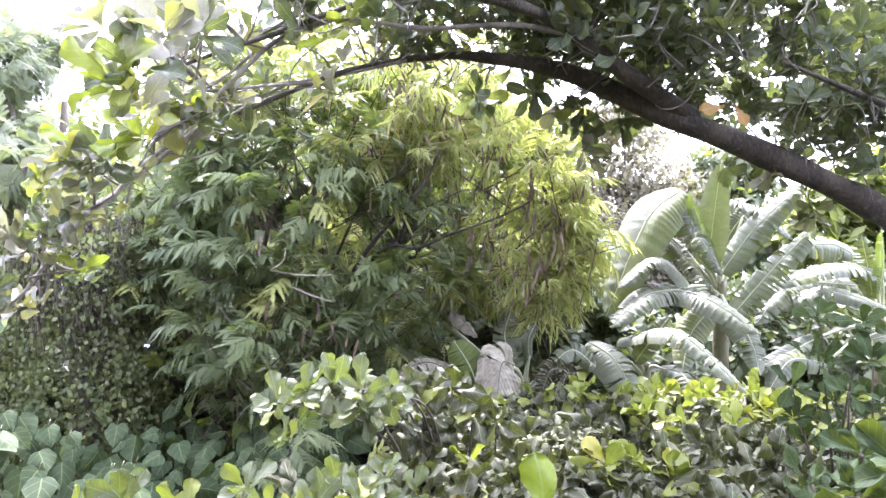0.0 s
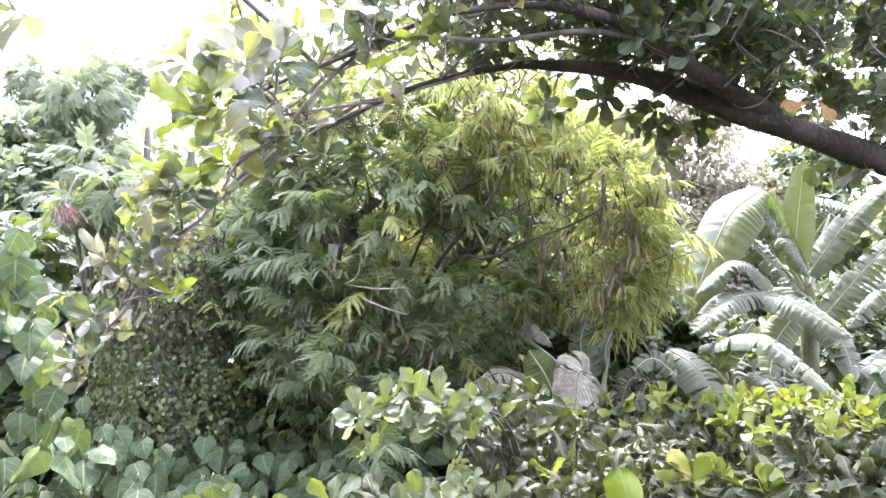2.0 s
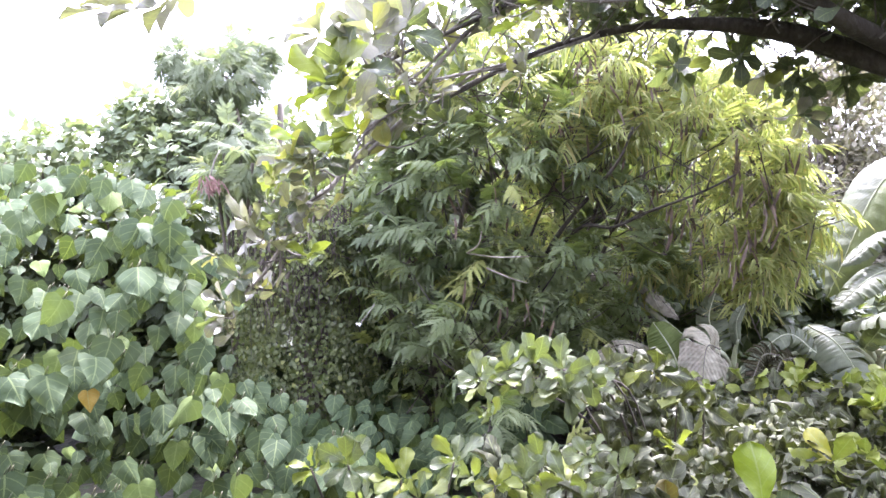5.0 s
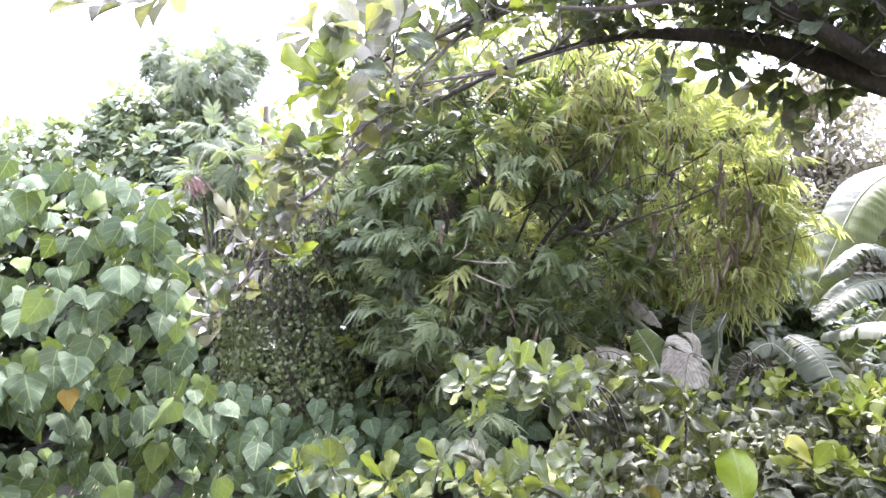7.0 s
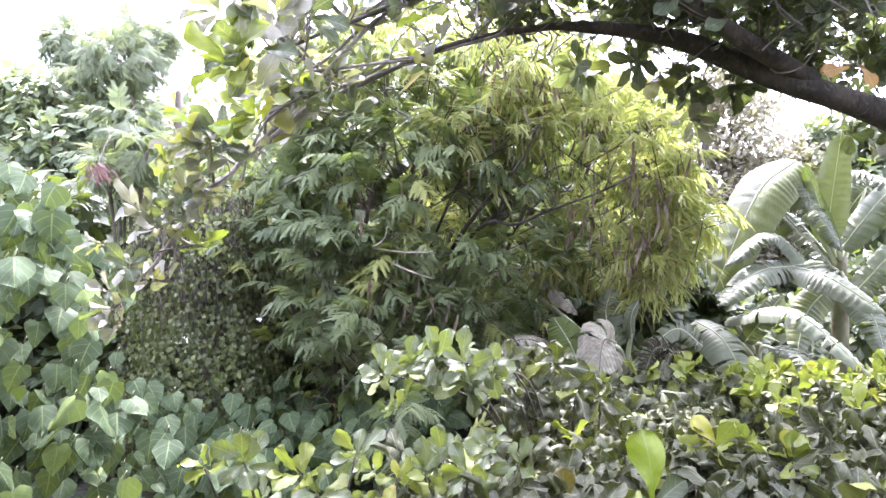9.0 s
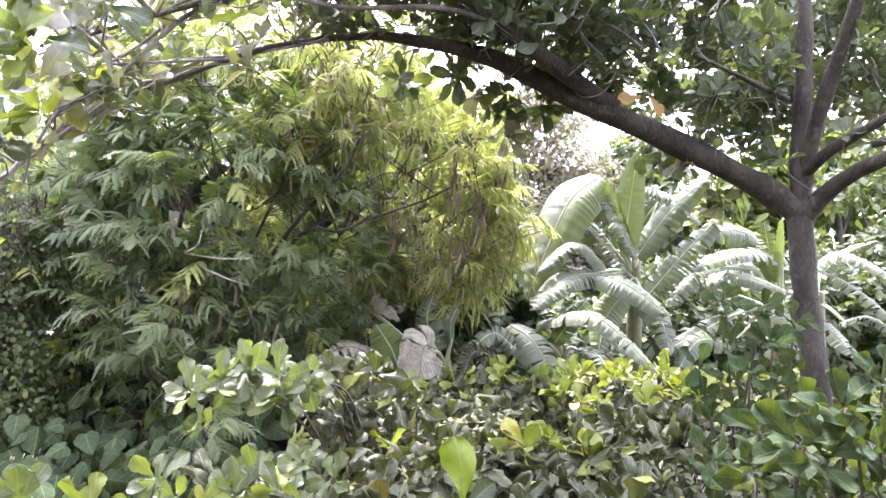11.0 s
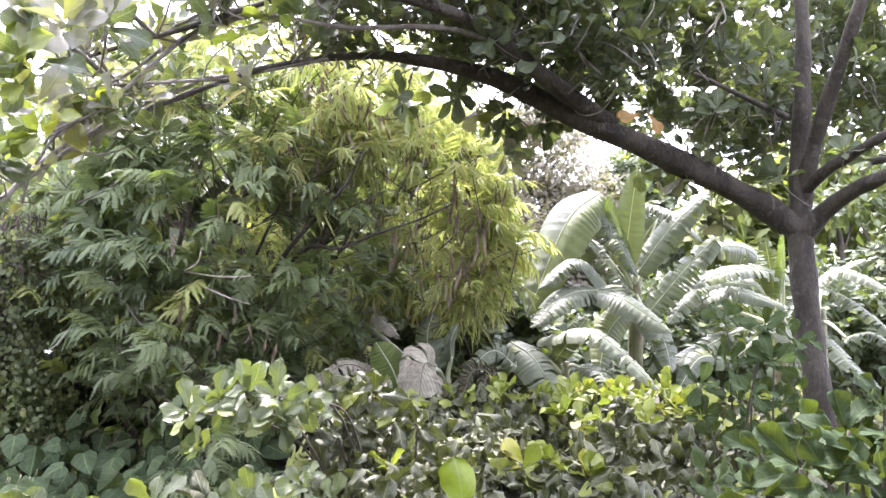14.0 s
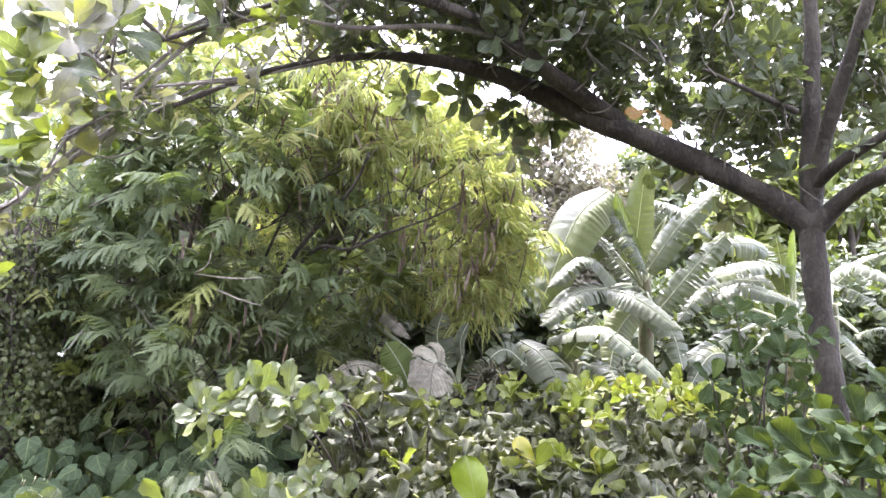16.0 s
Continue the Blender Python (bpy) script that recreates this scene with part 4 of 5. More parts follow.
top_a = (2.37, 5.91, 1.73)
build_banana((top_a[0], top_a[1], 0), top_a, [
    ((2.04, 5.90, 2.52), (1.70, 5.75, 2.24), (1.30, 5.53, 1.45), 0.46, dict(torn=0.12, face=(-0.45, -0.8, 0.5))),
    ((1.97, 5.96, 2.50), (2.07, 5.81, 2.34), (2.11, 5.72, 1.97), 0.31, dict(torn=0.5, face=(0.4, -0.8, 0.45))),
    ((2.27, 5.91, 1.87), (2.31, 5.89, 2.23), (2.38, 5.86, 2.75), 0.26, dict(torn=0.0, face=(-0.25, -1, 0.15))),
    ((2.31, 5.81, 1.83), (2.19, 5.81, 2.12), (2.08, 5.80, 2.49), 0.20, dict(torn=0.0, face=(0.5, -0.9, 0.2), mat=M_BANANA_FRESH, label='fresh green upright banana leaf')),
    ((2.37, 5.90, 1.80), (2.69, 5.85, 2.23), (3.09, 5.89, 2.57), 0.25, dict(torn=0.5, face=(-0.5, -0.7, 0.55))),
    ((2.46, 6.06, 2.46), (2.73, 5.94, 2.34), (2.96, 5.82, 2.08), 0.21, dict(torn=0.4, face=(0.3, -0.6, 0.75))),
    ((2.36, 5.72, 1.42), (2.72, 5.66, 1.85), (3.09, 5.70, 2.20), 0.25, dict(torn=0.7, face=(-0.5, -0.7, 0.55))),
    ((2.06, 5.64, 1.63), (1.74, 5.56, 1.91), (1.36, 5.41, 1.67), 0.20, dict(torn=0.35, face=(-0.1, -0.45, 0.9))),
    ((1.92, 5.55, 1.67), (1.58, 5.39, 1.62), (1.26, 5.24, 1.38), 0.26, dict(torn=0.4, face=(-0.45, -0.7, 0.6))),
    ((1.85, 5.56, 1.67), (2.05, 5.34, 1.59), (2.34, 5.12, 1.34), 0.28, dict(torn=0.2, face=(0.35, -0.85, 0.4))),
    ((2.03, 5.73, 2.06), (2.10, 5.62, 2.07), (2.23, 5.52, 1.77), 0.19, dict(torn=0.2, face=(0.3, -0.9, 0.4))),
    ((1.86, 6.04, 2.24), (2.05, 5.93, 1.98), (2.26, 5.72, 1.63), 0.25, dict(torn=0.8, face=(0.4, -0.8, 0.5))),
    ((2.69, 6.14, 2.33), (2.52, 6.07, 2.14), (2.33, 5.91, 1.83), 0.24, dict(torn=0.6, face=(0.4, -0.8, 0.5))),
    ((2.22, 5.73, 1.51), (2.02, 5.66, 1.30), (1.88, 5.49, 1.00), 0.24, dict(torn=0.2, face=(-0.1, -1, 0.2))),
    ((2.32, 5.72, 1.49), (2.43, 5.52, 1.29), (2.43, 5.33, 1.01), 0.23, dict(torn=0.3, face=(0.2, -1, 0.2))),
], "tall banana plant with wide torn arching leaves", 5, extra=0)
top_e = (1.58, 5.42, 1.10)
build_banana((top_e[0], top_e[1], 0), top_e, [
    ((1.35, 5.33, 1.28), (1.68, 4.99, 1.36), (2.06, 4.67, 0.96), 0.24, dict(torn=0.3, face=(0.15, -0.5, 0.85))),
    ((1.11, 5.26, 1.27), (1.25, 5.05, 1.15), (1.38, 4.85, 0.83), 0.33, dict(torn=0.4, face=(0.1, -0.6, 0.8))),
    ((1.47, 5.33, 1.11), (1.57, 5.21, 1.30), (1.70, 5.19, 1.47), 0.15, dict(torn=0.2, face=(-0.3, -1, 0.3))),
    ((1.64, 5.31, 1.07), (1.75, 5.10, 1.05), (1.79, 4.90, 0.89), 0.20, dict(torn=0.3, face=(0.2, -0.9, 0.4))),
], "young banana plant with broad arching leaves", 9, 0.07, extra=0, reach=0.9)
top_b = (3.82, 6.07, 1.42)
build_banana((top_b[0], top_b[1], 0), top_b, [
    ((3.81, 5.95, 1.80), (3.29, 5.80, 1.85), (2.65, 5.68, 1.67), 0.22, dict(torn=0.5, face=(-0.1, -0.6, 0.8))),
    ((2.90, 5.96, 1.53), (3.18, 5.72, 1.66), (3.62, 5.58, 1.50), 0.23, dict(torn=0.3, face=(0.1, -0.65, 0.75))),
    ((3.81, 6.15, 1.84), (3.47, 6.07, 2.05), (3.06, 6.02, 2.04), 0.32, dict(torn=0.5, face=(-0.15, -0.75, 0.65))),
    ((3.69, 5.87, 1.58), (3.72, 5.85, 1.86), (3.72, 5.84, 2.18), 0.15, dict(torn=0.0, face=(0.5, -1, 0.1), mat=M_BANANA_FRESH, label='fresh green upright banana leaf')),
    ((3.71, 5.97, 1.60), (3.66, 5.96, 1.89), (3.61, 5.95, 2.14), 0.18, dict(torn=0.4, face=(-0.3, -0.9, 0.3))),
    ((3.63, 6.07, 1.70), (2.99, 5.94, 1.70), (2.56, 5.70, 1.37), 0.25, dict(torn=0.9, face=(-0.4, -0.7, 0.6))),
    ((3.14, 5.74, 1.29), (2.77, 5.59, 1.15), (2.43, 5.43, 1.04), 0.20, dict(torn=0.4, face=(-0.2, -0.6, 0.8))),
    ((3.13, 5.66, 1.06), (2.75, 5.49, 1.11), (2.48, 5.33, 0.88), 0.20, dict(torn=0.4, face=(-0.2, -0.8, 0.5))),
    ((3.64, 5.88, 1.43), (3.67, 5.69, 1.24), (3.58, 5.51, 0.97), 0.25, dict(torn=0.4, face=(0.2, -0.9, 0.4))),
], "banana plant with pale sunlit torn leaves", 6, extra=0)
top_c = (3.92, 5.65, 1.51)
build_banana((top_c[0], top_c[1], 0), top_c, [
    ((3.73, 5.56, 1.67), (3.91, 5.33, 1.83), (4.14, 5.01, 1.63), 0.21, dict(torn=0.35, face=(0.1, -0.55, 0.85))),
    ((3.98, 5.74, 1.63), (4.20, 5.70, 1.83), (4.41, 5.57, 1.95), 0.13, dict(torn=0.4, face=(0, -0.8, 0.6))),
    ((3.74, 5.46, 1.71), (3.93, 5.24, 1.57), (4.07, 4.94, 1.30), 0.19, dict(torn=1.0, face=(0.25, -0.7, 0.7))),
    ((3.91, 5.36, 1.26), (4.00, 5.15, 1.32), (4.11, 4.94, 1.19), 0.15, dict(torn=0.5, face=(0.1, -0.7, 0.7))),
    ((3.79, 5.47, 1.30), (3.89, 5.27, 1.09), (3.94, 4.97, 0.91), 0.19, dict(torn=0.4, face=(0.2, -0.9, 0.4))),
], "banana plant with drooping torn leaves", 7, extra=0)
top_d = (0.57, 4.93, 1.05)
build_banana((top_d[0], top_d[1], 0), top_d, [
    ((0.46, 4.53, 1.18), (0.37, 4.44, 1.18), (0.32, 4.31, 0.77), 0.29, dict(torn=0.2, crumple=0.03, mat=M_BANANA_DEAD, face=(0.1, -1, 0.35), label='dry pale-grey drooping banana leaf')),
    ((0.23, 4.56, 1.03), (0.17, 4.56, 1.18), (0.07, 4.56, 1.34), 0.24, dict(torn=0.0, mat=M_BANANA_FRESH, face=(0.2, -1, 0.2), label='fresh yellow-green banana leaf')),
    ((0.50, 4.83, 1.12), (0.43, 4.83, 1.34), (0.47, 4.81, 1.52), 0.20, dict(torn=0.4, face=(-0.3, -0.9, 0.3))),
    ((0.60, 4.82, 1.18), (0.58, 4.71, 1.33), (0.63, 4.70, 1.45), 0.08, dict(torn=0.0, face=(0.4, -1, 0.2))),
    ((-0.33, 4.99, 1.65), (-0.03, 4.86, 1.62), (0.24, 4.75, 1.34), 0.16, dict(torn=0.6, mat=M_BANANA_DEAD, face=(0.2, -0.6, 0.8), label='dry pale-grey drooping banana leaf')),
    ((0.17, 4.67, 1.01), (-0.08, 4.59, 1.19), (-0.33, 4.52, 1.11), 0.17, dict(torn=0.4, crumple=0.02, mat=M_BANANA_DEAD, face=(-0.1, -0.6, 0.75), label='dry pale-grey drooping banana leaf')),
    ((1.07, 4.87, 1.13), (0.87, 4.78, 1.25), (0.58, 4.63, 1.01), 0.14, dict(torn=0.5, face=(-0.2, -0.8, 0.5))),
    ((0.82, 4.69, 1.13), (0.71, 4.61, 1.13), (0.62, 4.52, 0.94), 0.17, dict(torn=1.0, crumple=0.04, mat=M_BANANA_BROWN, face=(0.2, -1, 0.3), label='withered brown hanging banana leaf')),
    ((0.92, 4.73, 1.11), (0.82, 4.65, 1.09), (0.75, 4.51, 0.94), 0.15, dict(torn=1.0, crumple=0.04, mat=M_BANANA_BROWN, face=(-0.2, -1, 0.3), label='withered brown hanging banana leaf')),
], "low shaded banana plant with some dry leaves", 8, 0.08, extra=0, reach=0.8)


# ---------------------------------------------------------------- feather-leaved tree
POD_SHAPES = [blade(lambda v: 0.062 * math.sin(math.pi * (0.06 + 0.9 * v)) ** 0.5, 2, 5, 0.3, 0.05, 0.03, 90 + k) for k in range(3)]


def build_feather_tree(base, centre, size, goals, tufts, mat, bunches, label, seed, open_share=0.0, low=0.6, leaf_size=(0.21, 0.32), dead=(), inner=0.45, more=(), boughs=(), shapes=None, hollow=False):
    """Slim dark stems from one foot, side twigs, and tufts of feathery leaves over the crown; pods hang in bunches."""
    base, centre, size = np.array(base), np.array(centre), np.array(size)
    tree = thing("feathery_tree", base, label, "tree", "feathery trees")
    r = np.random.default_rng(seed)
    fronds, twigs, pods = [], [], []
    for k, g in enumerate(goals):
        g = np.asarray(g)
        foot = base + np.array((r.normal(0, 0.12), r.normal(0, 0.1), -0.05))
        mid = foot * 0.45 + g * 0.55 + np.array((0.10 * r.normal() - 0.12, 0.1 * r.normal(), 0.12))
        limb("stem", tree, [foot, mid, g], 0.034, 0.009, M_DARKBARK, 22, 7, 0.06, seed + k)
        c = curve_points([foot, mid, g], 40)
        for b in range(6):
            on = c[int(r.uniform(14, 39))]
            end = on + np.array((r.normal(-0.05, 0.25), r.normal(-0.05, 0.3), r.uniform(0.1, 0.5)))
            twigs.append(([on, (on + end) / 2 + (0, 0, 0.06), end], 0.009, 0.003))
    for path, thick in boughs:
        limb("bough", tree, path, thick * 0.75, thick * 0.3, M_BARK, 22, 7, 0.08, seed + 60)
        c = curve_points(path, 30)
        for b in range(5):
            on = c[int(r.uniform(8, 29))]
            end = on + np.array((r.normal(0.05, 0.16), r.normal(0, 0.1), r.uniform(0.0, 0.25)))
            twigs.append(([on, (on + end) / 2 + (0, 0, 0.03), end], 0.006, 0.002))
    heads = [(centre, size)] * tufts
    for c0, s0, count in more:
        heads += [(np.array(c0), np.array(s0))] * count
    for centre, size in heads:
        d = unit(r.normal(0, 1, 3) * (1, 1.1, 1))
        if d[1] > 0.3 and r.random() < 0.75:
            d[1] *= -1
        q = r.uniform(inner, 1.02) ** 0.6
        lump = 1 + 0.22 * noise.noise(Vector((d[0] * 3, d[1] * 3, d[2] * 3 + seed)))
        at = centre + d * size * q * lump
        if at[2] < low:
            continue
        if -0.6 < at[0] < 0.4 and 1.75 < at[2] < 2.5 and at[1] < 5.3 and r.random() < open_share:
            continue
        if hollow and at[0] < -0.36 * at[1] and at[2] < 1.12:
            continue
        if hollow and at[1] < 5.4 and noise.noise(Vector((at[0] * 1.7, 3.0, at[2] * 2.1))) < -0.14 and r.random() < 0.8:
            continue
        lead = unit((d[0] * 0.9 + r.normal(0, 0.4), d[1] * 0.6 - 0.15 + r.normal(0, 0.4), 0.45 + r.normal(0, 0.25)))
        e1 = unit(np.cross(lead, (0.2, 0.3, 1)))
        e2 = np.cross(lead, e1)
        twigs.append(([at - lead * 0.45, at - lead * 0.2 - (0, 0, 0.02), at], 0.005, 0.003))
        for j in range(int(r.integers(3, 6))):
            a = 2.4 * j + r.uniform(0, 1)
            t = r.uniform(0.5, 1.25)
            way = lead * math.cos(t) + (e1 * math.cos(a) + e2 * math.sin(a)) * math.sin(t)
            way[2] = max(way[2], -0.35)
            fronds.append(pose_of(at - lead * 0.06 * j, way, (r.normal(0, 0.25), r.normal(-0.25, 0.25), 1), r.uniform(*leaf_size)))
    fine, plain = shapes or (FEATHERS, MIXED_PLAIN)
    foliage(tree, fronds, fine, plain, mat, first=lambda m: m[1, 3], label="feathery compound leaf")
    many_tubes("twig", tree, twigs, M_DARKBARK)
    for k, path in enumerate(dead):
        limb("dead_twig", tree, path, 0.006, 0.003, M_PALETWIG, 12, 6, 0.05, 300 + k, "bare pale broken twig")
    for at, count in bunches:
        for k in range(count):
            p = np.asarray(at) + r.normal(0, 1, 3) * (0.16, 0.12, 0.13)
            pods.append(pose_of(p, (r.normal(0, 0.25), r.normal(0, 0.25), -1), (r.normal(), -1, 0), r.uniform(0.10, 0.16)))
    foliage(tree, pods, POD_SHAPES, POD_SHAPES, M_POD, name="pod", first=lambda m: m[1, 3], label="dry brown seed pod", rest_name="pods")


build_feather_tree((-1.35, 5.5, 0.0), (-1.15, 5.3, 2.12), (1.55, 1.15, 1.55),
                   [(-0.93, 5.06, 2.43), (-0.75, 5.57, 2.64), (-1.35, 4.80, 2.03), (-1.91, 4.83, 1.80), (-1.72, 5.17, 2.44), (-1.04, 4.48, 1.65), (-0.37, 5.32, 3.04), (-0.17, 5.23, 2.52), (-1.12, 5.15, 2.87)],
                   640, M_FEATHER, (((-0.37, 4.70, 3.04), 20), ((-0.53, 4.49, 2.57), 20), ((-1.06, 4.25, 2.14), 10), ((-0.77, 4.23, 1.51), 8)),
                   "many-stemmed feathery-leaved tree with grey-green compound leaves", 41, 0.6, leaf_size=(0.19, 0.29), hollow=True,
                   more=(((-0.75, 3.85, 0.80), (0.42, 0.30, 0.22), 16), ((-1.0, 4.35, 1.25), (0.5, 0.3, 0.3), 14)),
                   dead=([(-1.06, 4.27, 1.79), (-0.84, 4.12, 1.76), (-0.64, 4.05, 1.76)], [(-1.04, 4.17, 1.79), (-0.95, 4.09, 1.84), (-0.93, 4.09, 1.92)], [(-0.94, 4.20, 1.70), (-0.76, 4.13, 1.63), (-0.66, 4.15, 1.60)]))
# Sunlit side of the feathery growth, its sunlight carried by the leaf colour.
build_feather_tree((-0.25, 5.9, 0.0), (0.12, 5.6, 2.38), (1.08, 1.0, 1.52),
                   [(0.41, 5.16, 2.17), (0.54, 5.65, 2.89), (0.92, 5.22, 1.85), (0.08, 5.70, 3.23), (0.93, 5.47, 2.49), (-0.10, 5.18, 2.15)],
                   150, M_FEATHER_SUNLIT, (((-0.09, 4.60, 2.86), 30), ((-0.31, 4.50, 3.02), 20), ((-0.02, 4.63, 2.48), 22), ((0.29, 4.63, 2.02), 18), ((0.74, 4.63, 2.02), 20), ((0.59, 4.61, 1.72), 20), ((0.18, 4.69, 2.72), 18), ((0.64, 4.71, 2.38), 20)),
                   "feathery tree with sunlit yellow-green put into its leaf colour and hanging brown pods", 43, 0.6, 1.48, inner=0.75, leaf_size=(0.20, 0.34),
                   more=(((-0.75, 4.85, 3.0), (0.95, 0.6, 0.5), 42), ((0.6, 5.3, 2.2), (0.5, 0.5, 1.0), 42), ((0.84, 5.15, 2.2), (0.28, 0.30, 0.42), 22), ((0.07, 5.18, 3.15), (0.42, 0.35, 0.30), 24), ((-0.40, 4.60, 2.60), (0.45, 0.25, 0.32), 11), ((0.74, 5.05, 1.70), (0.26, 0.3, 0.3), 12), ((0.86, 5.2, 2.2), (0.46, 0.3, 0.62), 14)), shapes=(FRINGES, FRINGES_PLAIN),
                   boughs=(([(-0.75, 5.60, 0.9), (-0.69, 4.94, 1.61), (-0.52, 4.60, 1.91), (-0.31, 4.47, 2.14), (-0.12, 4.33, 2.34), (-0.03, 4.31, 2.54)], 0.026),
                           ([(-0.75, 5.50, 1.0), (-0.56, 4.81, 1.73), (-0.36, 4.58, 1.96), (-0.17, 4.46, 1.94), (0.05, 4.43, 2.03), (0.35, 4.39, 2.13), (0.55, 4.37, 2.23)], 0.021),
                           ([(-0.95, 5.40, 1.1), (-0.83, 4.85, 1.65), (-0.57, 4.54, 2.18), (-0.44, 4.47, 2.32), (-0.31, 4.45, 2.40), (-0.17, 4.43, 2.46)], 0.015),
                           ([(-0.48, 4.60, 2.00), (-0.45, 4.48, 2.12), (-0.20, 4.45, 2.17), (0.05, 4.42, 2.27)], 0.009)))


# ---------------------------------------------------------------- heart-leaved vine
def build_heart_vine():
    base = (-3.0, 3.6, 0.0)
    vine = thing("heart_leaf_vine", base, "mound of climbing vine with large pale-green heart-shaped leaves", "vine")
    r = np.random.default_rng(51)
    leaves, stalks = [], []

    def spot(az, z, dist):
        a = radians(az)
        return np.array((-dist * math.sin(a), dist * math.cos(a), z))

    def mound(az, z):
        """Distance of the leaf wall from the viewing terrace."""
        ledge = (z * 2.3 + 0.55 * noise.noise(Vector((az * 0.10, 3.0, 2.0))) + 0.2 * noise.noise(Vector((az * 0.35, z * 2.0, 5.0)))) % 1.0
        return 3.75 + 0.40 * noise.noise(Vector((az * 0.12, z * 1.6, 1.0))) - 0.42 * ledge - 0.45 * max(0, 0.9 - z) + 0.35 * max(0, z - 1.7)

    def edge(z):
        """Azimuth at which the mound ends towards the trees."""
        pts = ((-1, 23), (0.75, 23), (0.95, 26), (1.05, 32.5), (1.35, 35), (1.5, 33), (1.72, 31), (1.8, 34.5), (2.05, 36.5), (2.2, 42), (2.4, 60))
        for (z0, a0), (z1, a1) in zip(pts, pts[1:]):
            if z0 <= z <= z1:
                return a0 + (a1 - a0) * (z - z0) / (z1 - z0)
        return 70

    tries = 0
    while len(leaves) < 1420 and tries < 20000:
        tries += 1
        az, z = r.uniform(22, 62), r.uniform(0.0, 2.3)
        if az < edge(z) + r.normal(0, 0.7):
            continue
        if noise.noise(Vector((az * 0.22, z * 4.0, 7.0))) < 0.06 and r.random() < 0.92 and len(leaves) < 850:
            continue
        layer = r.random() ** 1.3 * 0.5 if len(leaves) < 850 else r.uniform(0.7, 1.25)
        at = spot(az, z, mound(az, z) + layer)
        toward = unit((math.sin(radians(az)), -math.cos(radians(az)), 0.75 - 0.3 * min(1, max(0, z - 0.9))))
        face = toward + r.normal(0, 0.33, 3)
        way = np.array((r.normal(0, 0.38), r.normal(-0.1, 0.2), -1.0)) + r.uniform(0.2, 0.8) * toward
        leaves.append(pose_of(at, way, face, r.uniform(0.075, 0.165)))
        if len(leaves) % 2:
            stalks.append(([at, at + (0, 0.03, 0.03), at - toward * 0.25 + (0, 0, 0.05)], 0.0022, 0.002))
    foliage(vine, leaves, HEART_FINE, HEART_PLAIN, M_HEART, first=lambda m: math.hypot(m[0, 3], m[1, 3]), label="large pale-green heart-shaped leaf")
    many_tubes("stalk", vine, stalks, M_STEM)
    ye = SHARED.setdefault("yellow_heart", [mesh_of("leaf", *HEART_FINE[1], M_YELLOW)])
    part("leaf", ye[0], vine, "yellowed heart-shaped leaf", m=Matrix(pose_of((-2.25, 2.38, 1.20), (0.2, -0.2, -1), (0.3, -1, 0.4), 0.09).tolist()))

    low = thing("heart_leaf_vine", (-1.3, 4.0, 0), "low trailing vine with shaded heart-shaped leaves", "vine")
    leaves = []
    for k in range(360):
        x, y = r.uniform(-2.2, -0.6), r.uniform(3.4, 4.9)
        z = 0.77 - 0.24 * (4.7 - y) + 0.12 * noise.noise(Vector((x * 2.5, y * 2.5, 4.0))) - 0.1 * (x + 1.2) ** 2 + r.normal(0, 0.09) - 0.35 * r.random() ** 2
        leaves.append(pose_of((x, y, z), (r.normal(0, 0.8), r.normal(-0.5, 0.5), -0.7 + r.normal(0, 0.4)), (r.normal(0, 0.55), -0.6 + r.normal(0, 0.4), 0.8 + r.normal(0, 0.2)), r.uniform(0.085, 0.19)))
    foliage(low, leaves, HEART_FINE, HEART_PLAIN, M_HEART, label="heart-shaped leaf")


build_heart_vine()


# ---------------------------------------------------------------- creeper-clad dead trunk
def build_creeper():
    foot = np.array((-2.45, 4.75, 0.0))
    th = thing("creeper_clad_stump", foot, "dead trunk wrapped in small-leaved hanging creeper", "creeper")
    limb("trunk", th, [foot, foot + (0.05, 0, 1.0), foot + (0.0, 0.05, 2.0)], 0.16, 0.09, M_DARKBARK, 20, 10, 0.06, 70)
    r = np.random.default_rng(71)
    leaves = []
    for k in range(11500):
        z = 0.3 + 1.75 * r.random() ** 1.15
        a = r.uniform(2.9, 6.6)
        rad = 0.34 + 0.16 * noise.noise(Vector((math.cos(a) * 1.5, math.sin(a) * 1.5, z * 1.5))) + 0.10 * (1.6 - z) + r.normal(0, 0.055)
        at = foot + np.array((rad * math.cos(a) * 1.25, rad * math.sin(a), z))
        out = np.array((math.cos(a), math.sin(a), 0.5))
        leaves.append(pose_of(at, (r.normal(0, 0.8), r.normal(0, 0.6), -1), out + r.normal(0, 0.75, 3), r.uniform(0.020, 0.042)))
    foliage(th, leaves, OVAL_WIDE, OVAL_WIDE, M_IVY, first=lambda m: m[1, 3], label="small creeper leaf")
    tangle = []
    for k in range(420):
        a, z = r.uniform(2.8, 6.6), r.uniform(1.55, 2.2)
        p = foot + np.array((math.cos(a) * r.uniform(0.22, 0.44), math.sin(a) * r.uniform(0.25, 0.48), z))
        tangle.append(([p, p + r.normal(0, 0.03, 3) - (0, 0, 0.10), p + r.normal(0, 0.05, 3) - (0, 0, r.uniform(0.2, 0.4))], r.uniform(0.004, 0.010), 0.002))
    many_tubes("dead_tangle", th, tangle, M_DARKBARK)


build_creeper()


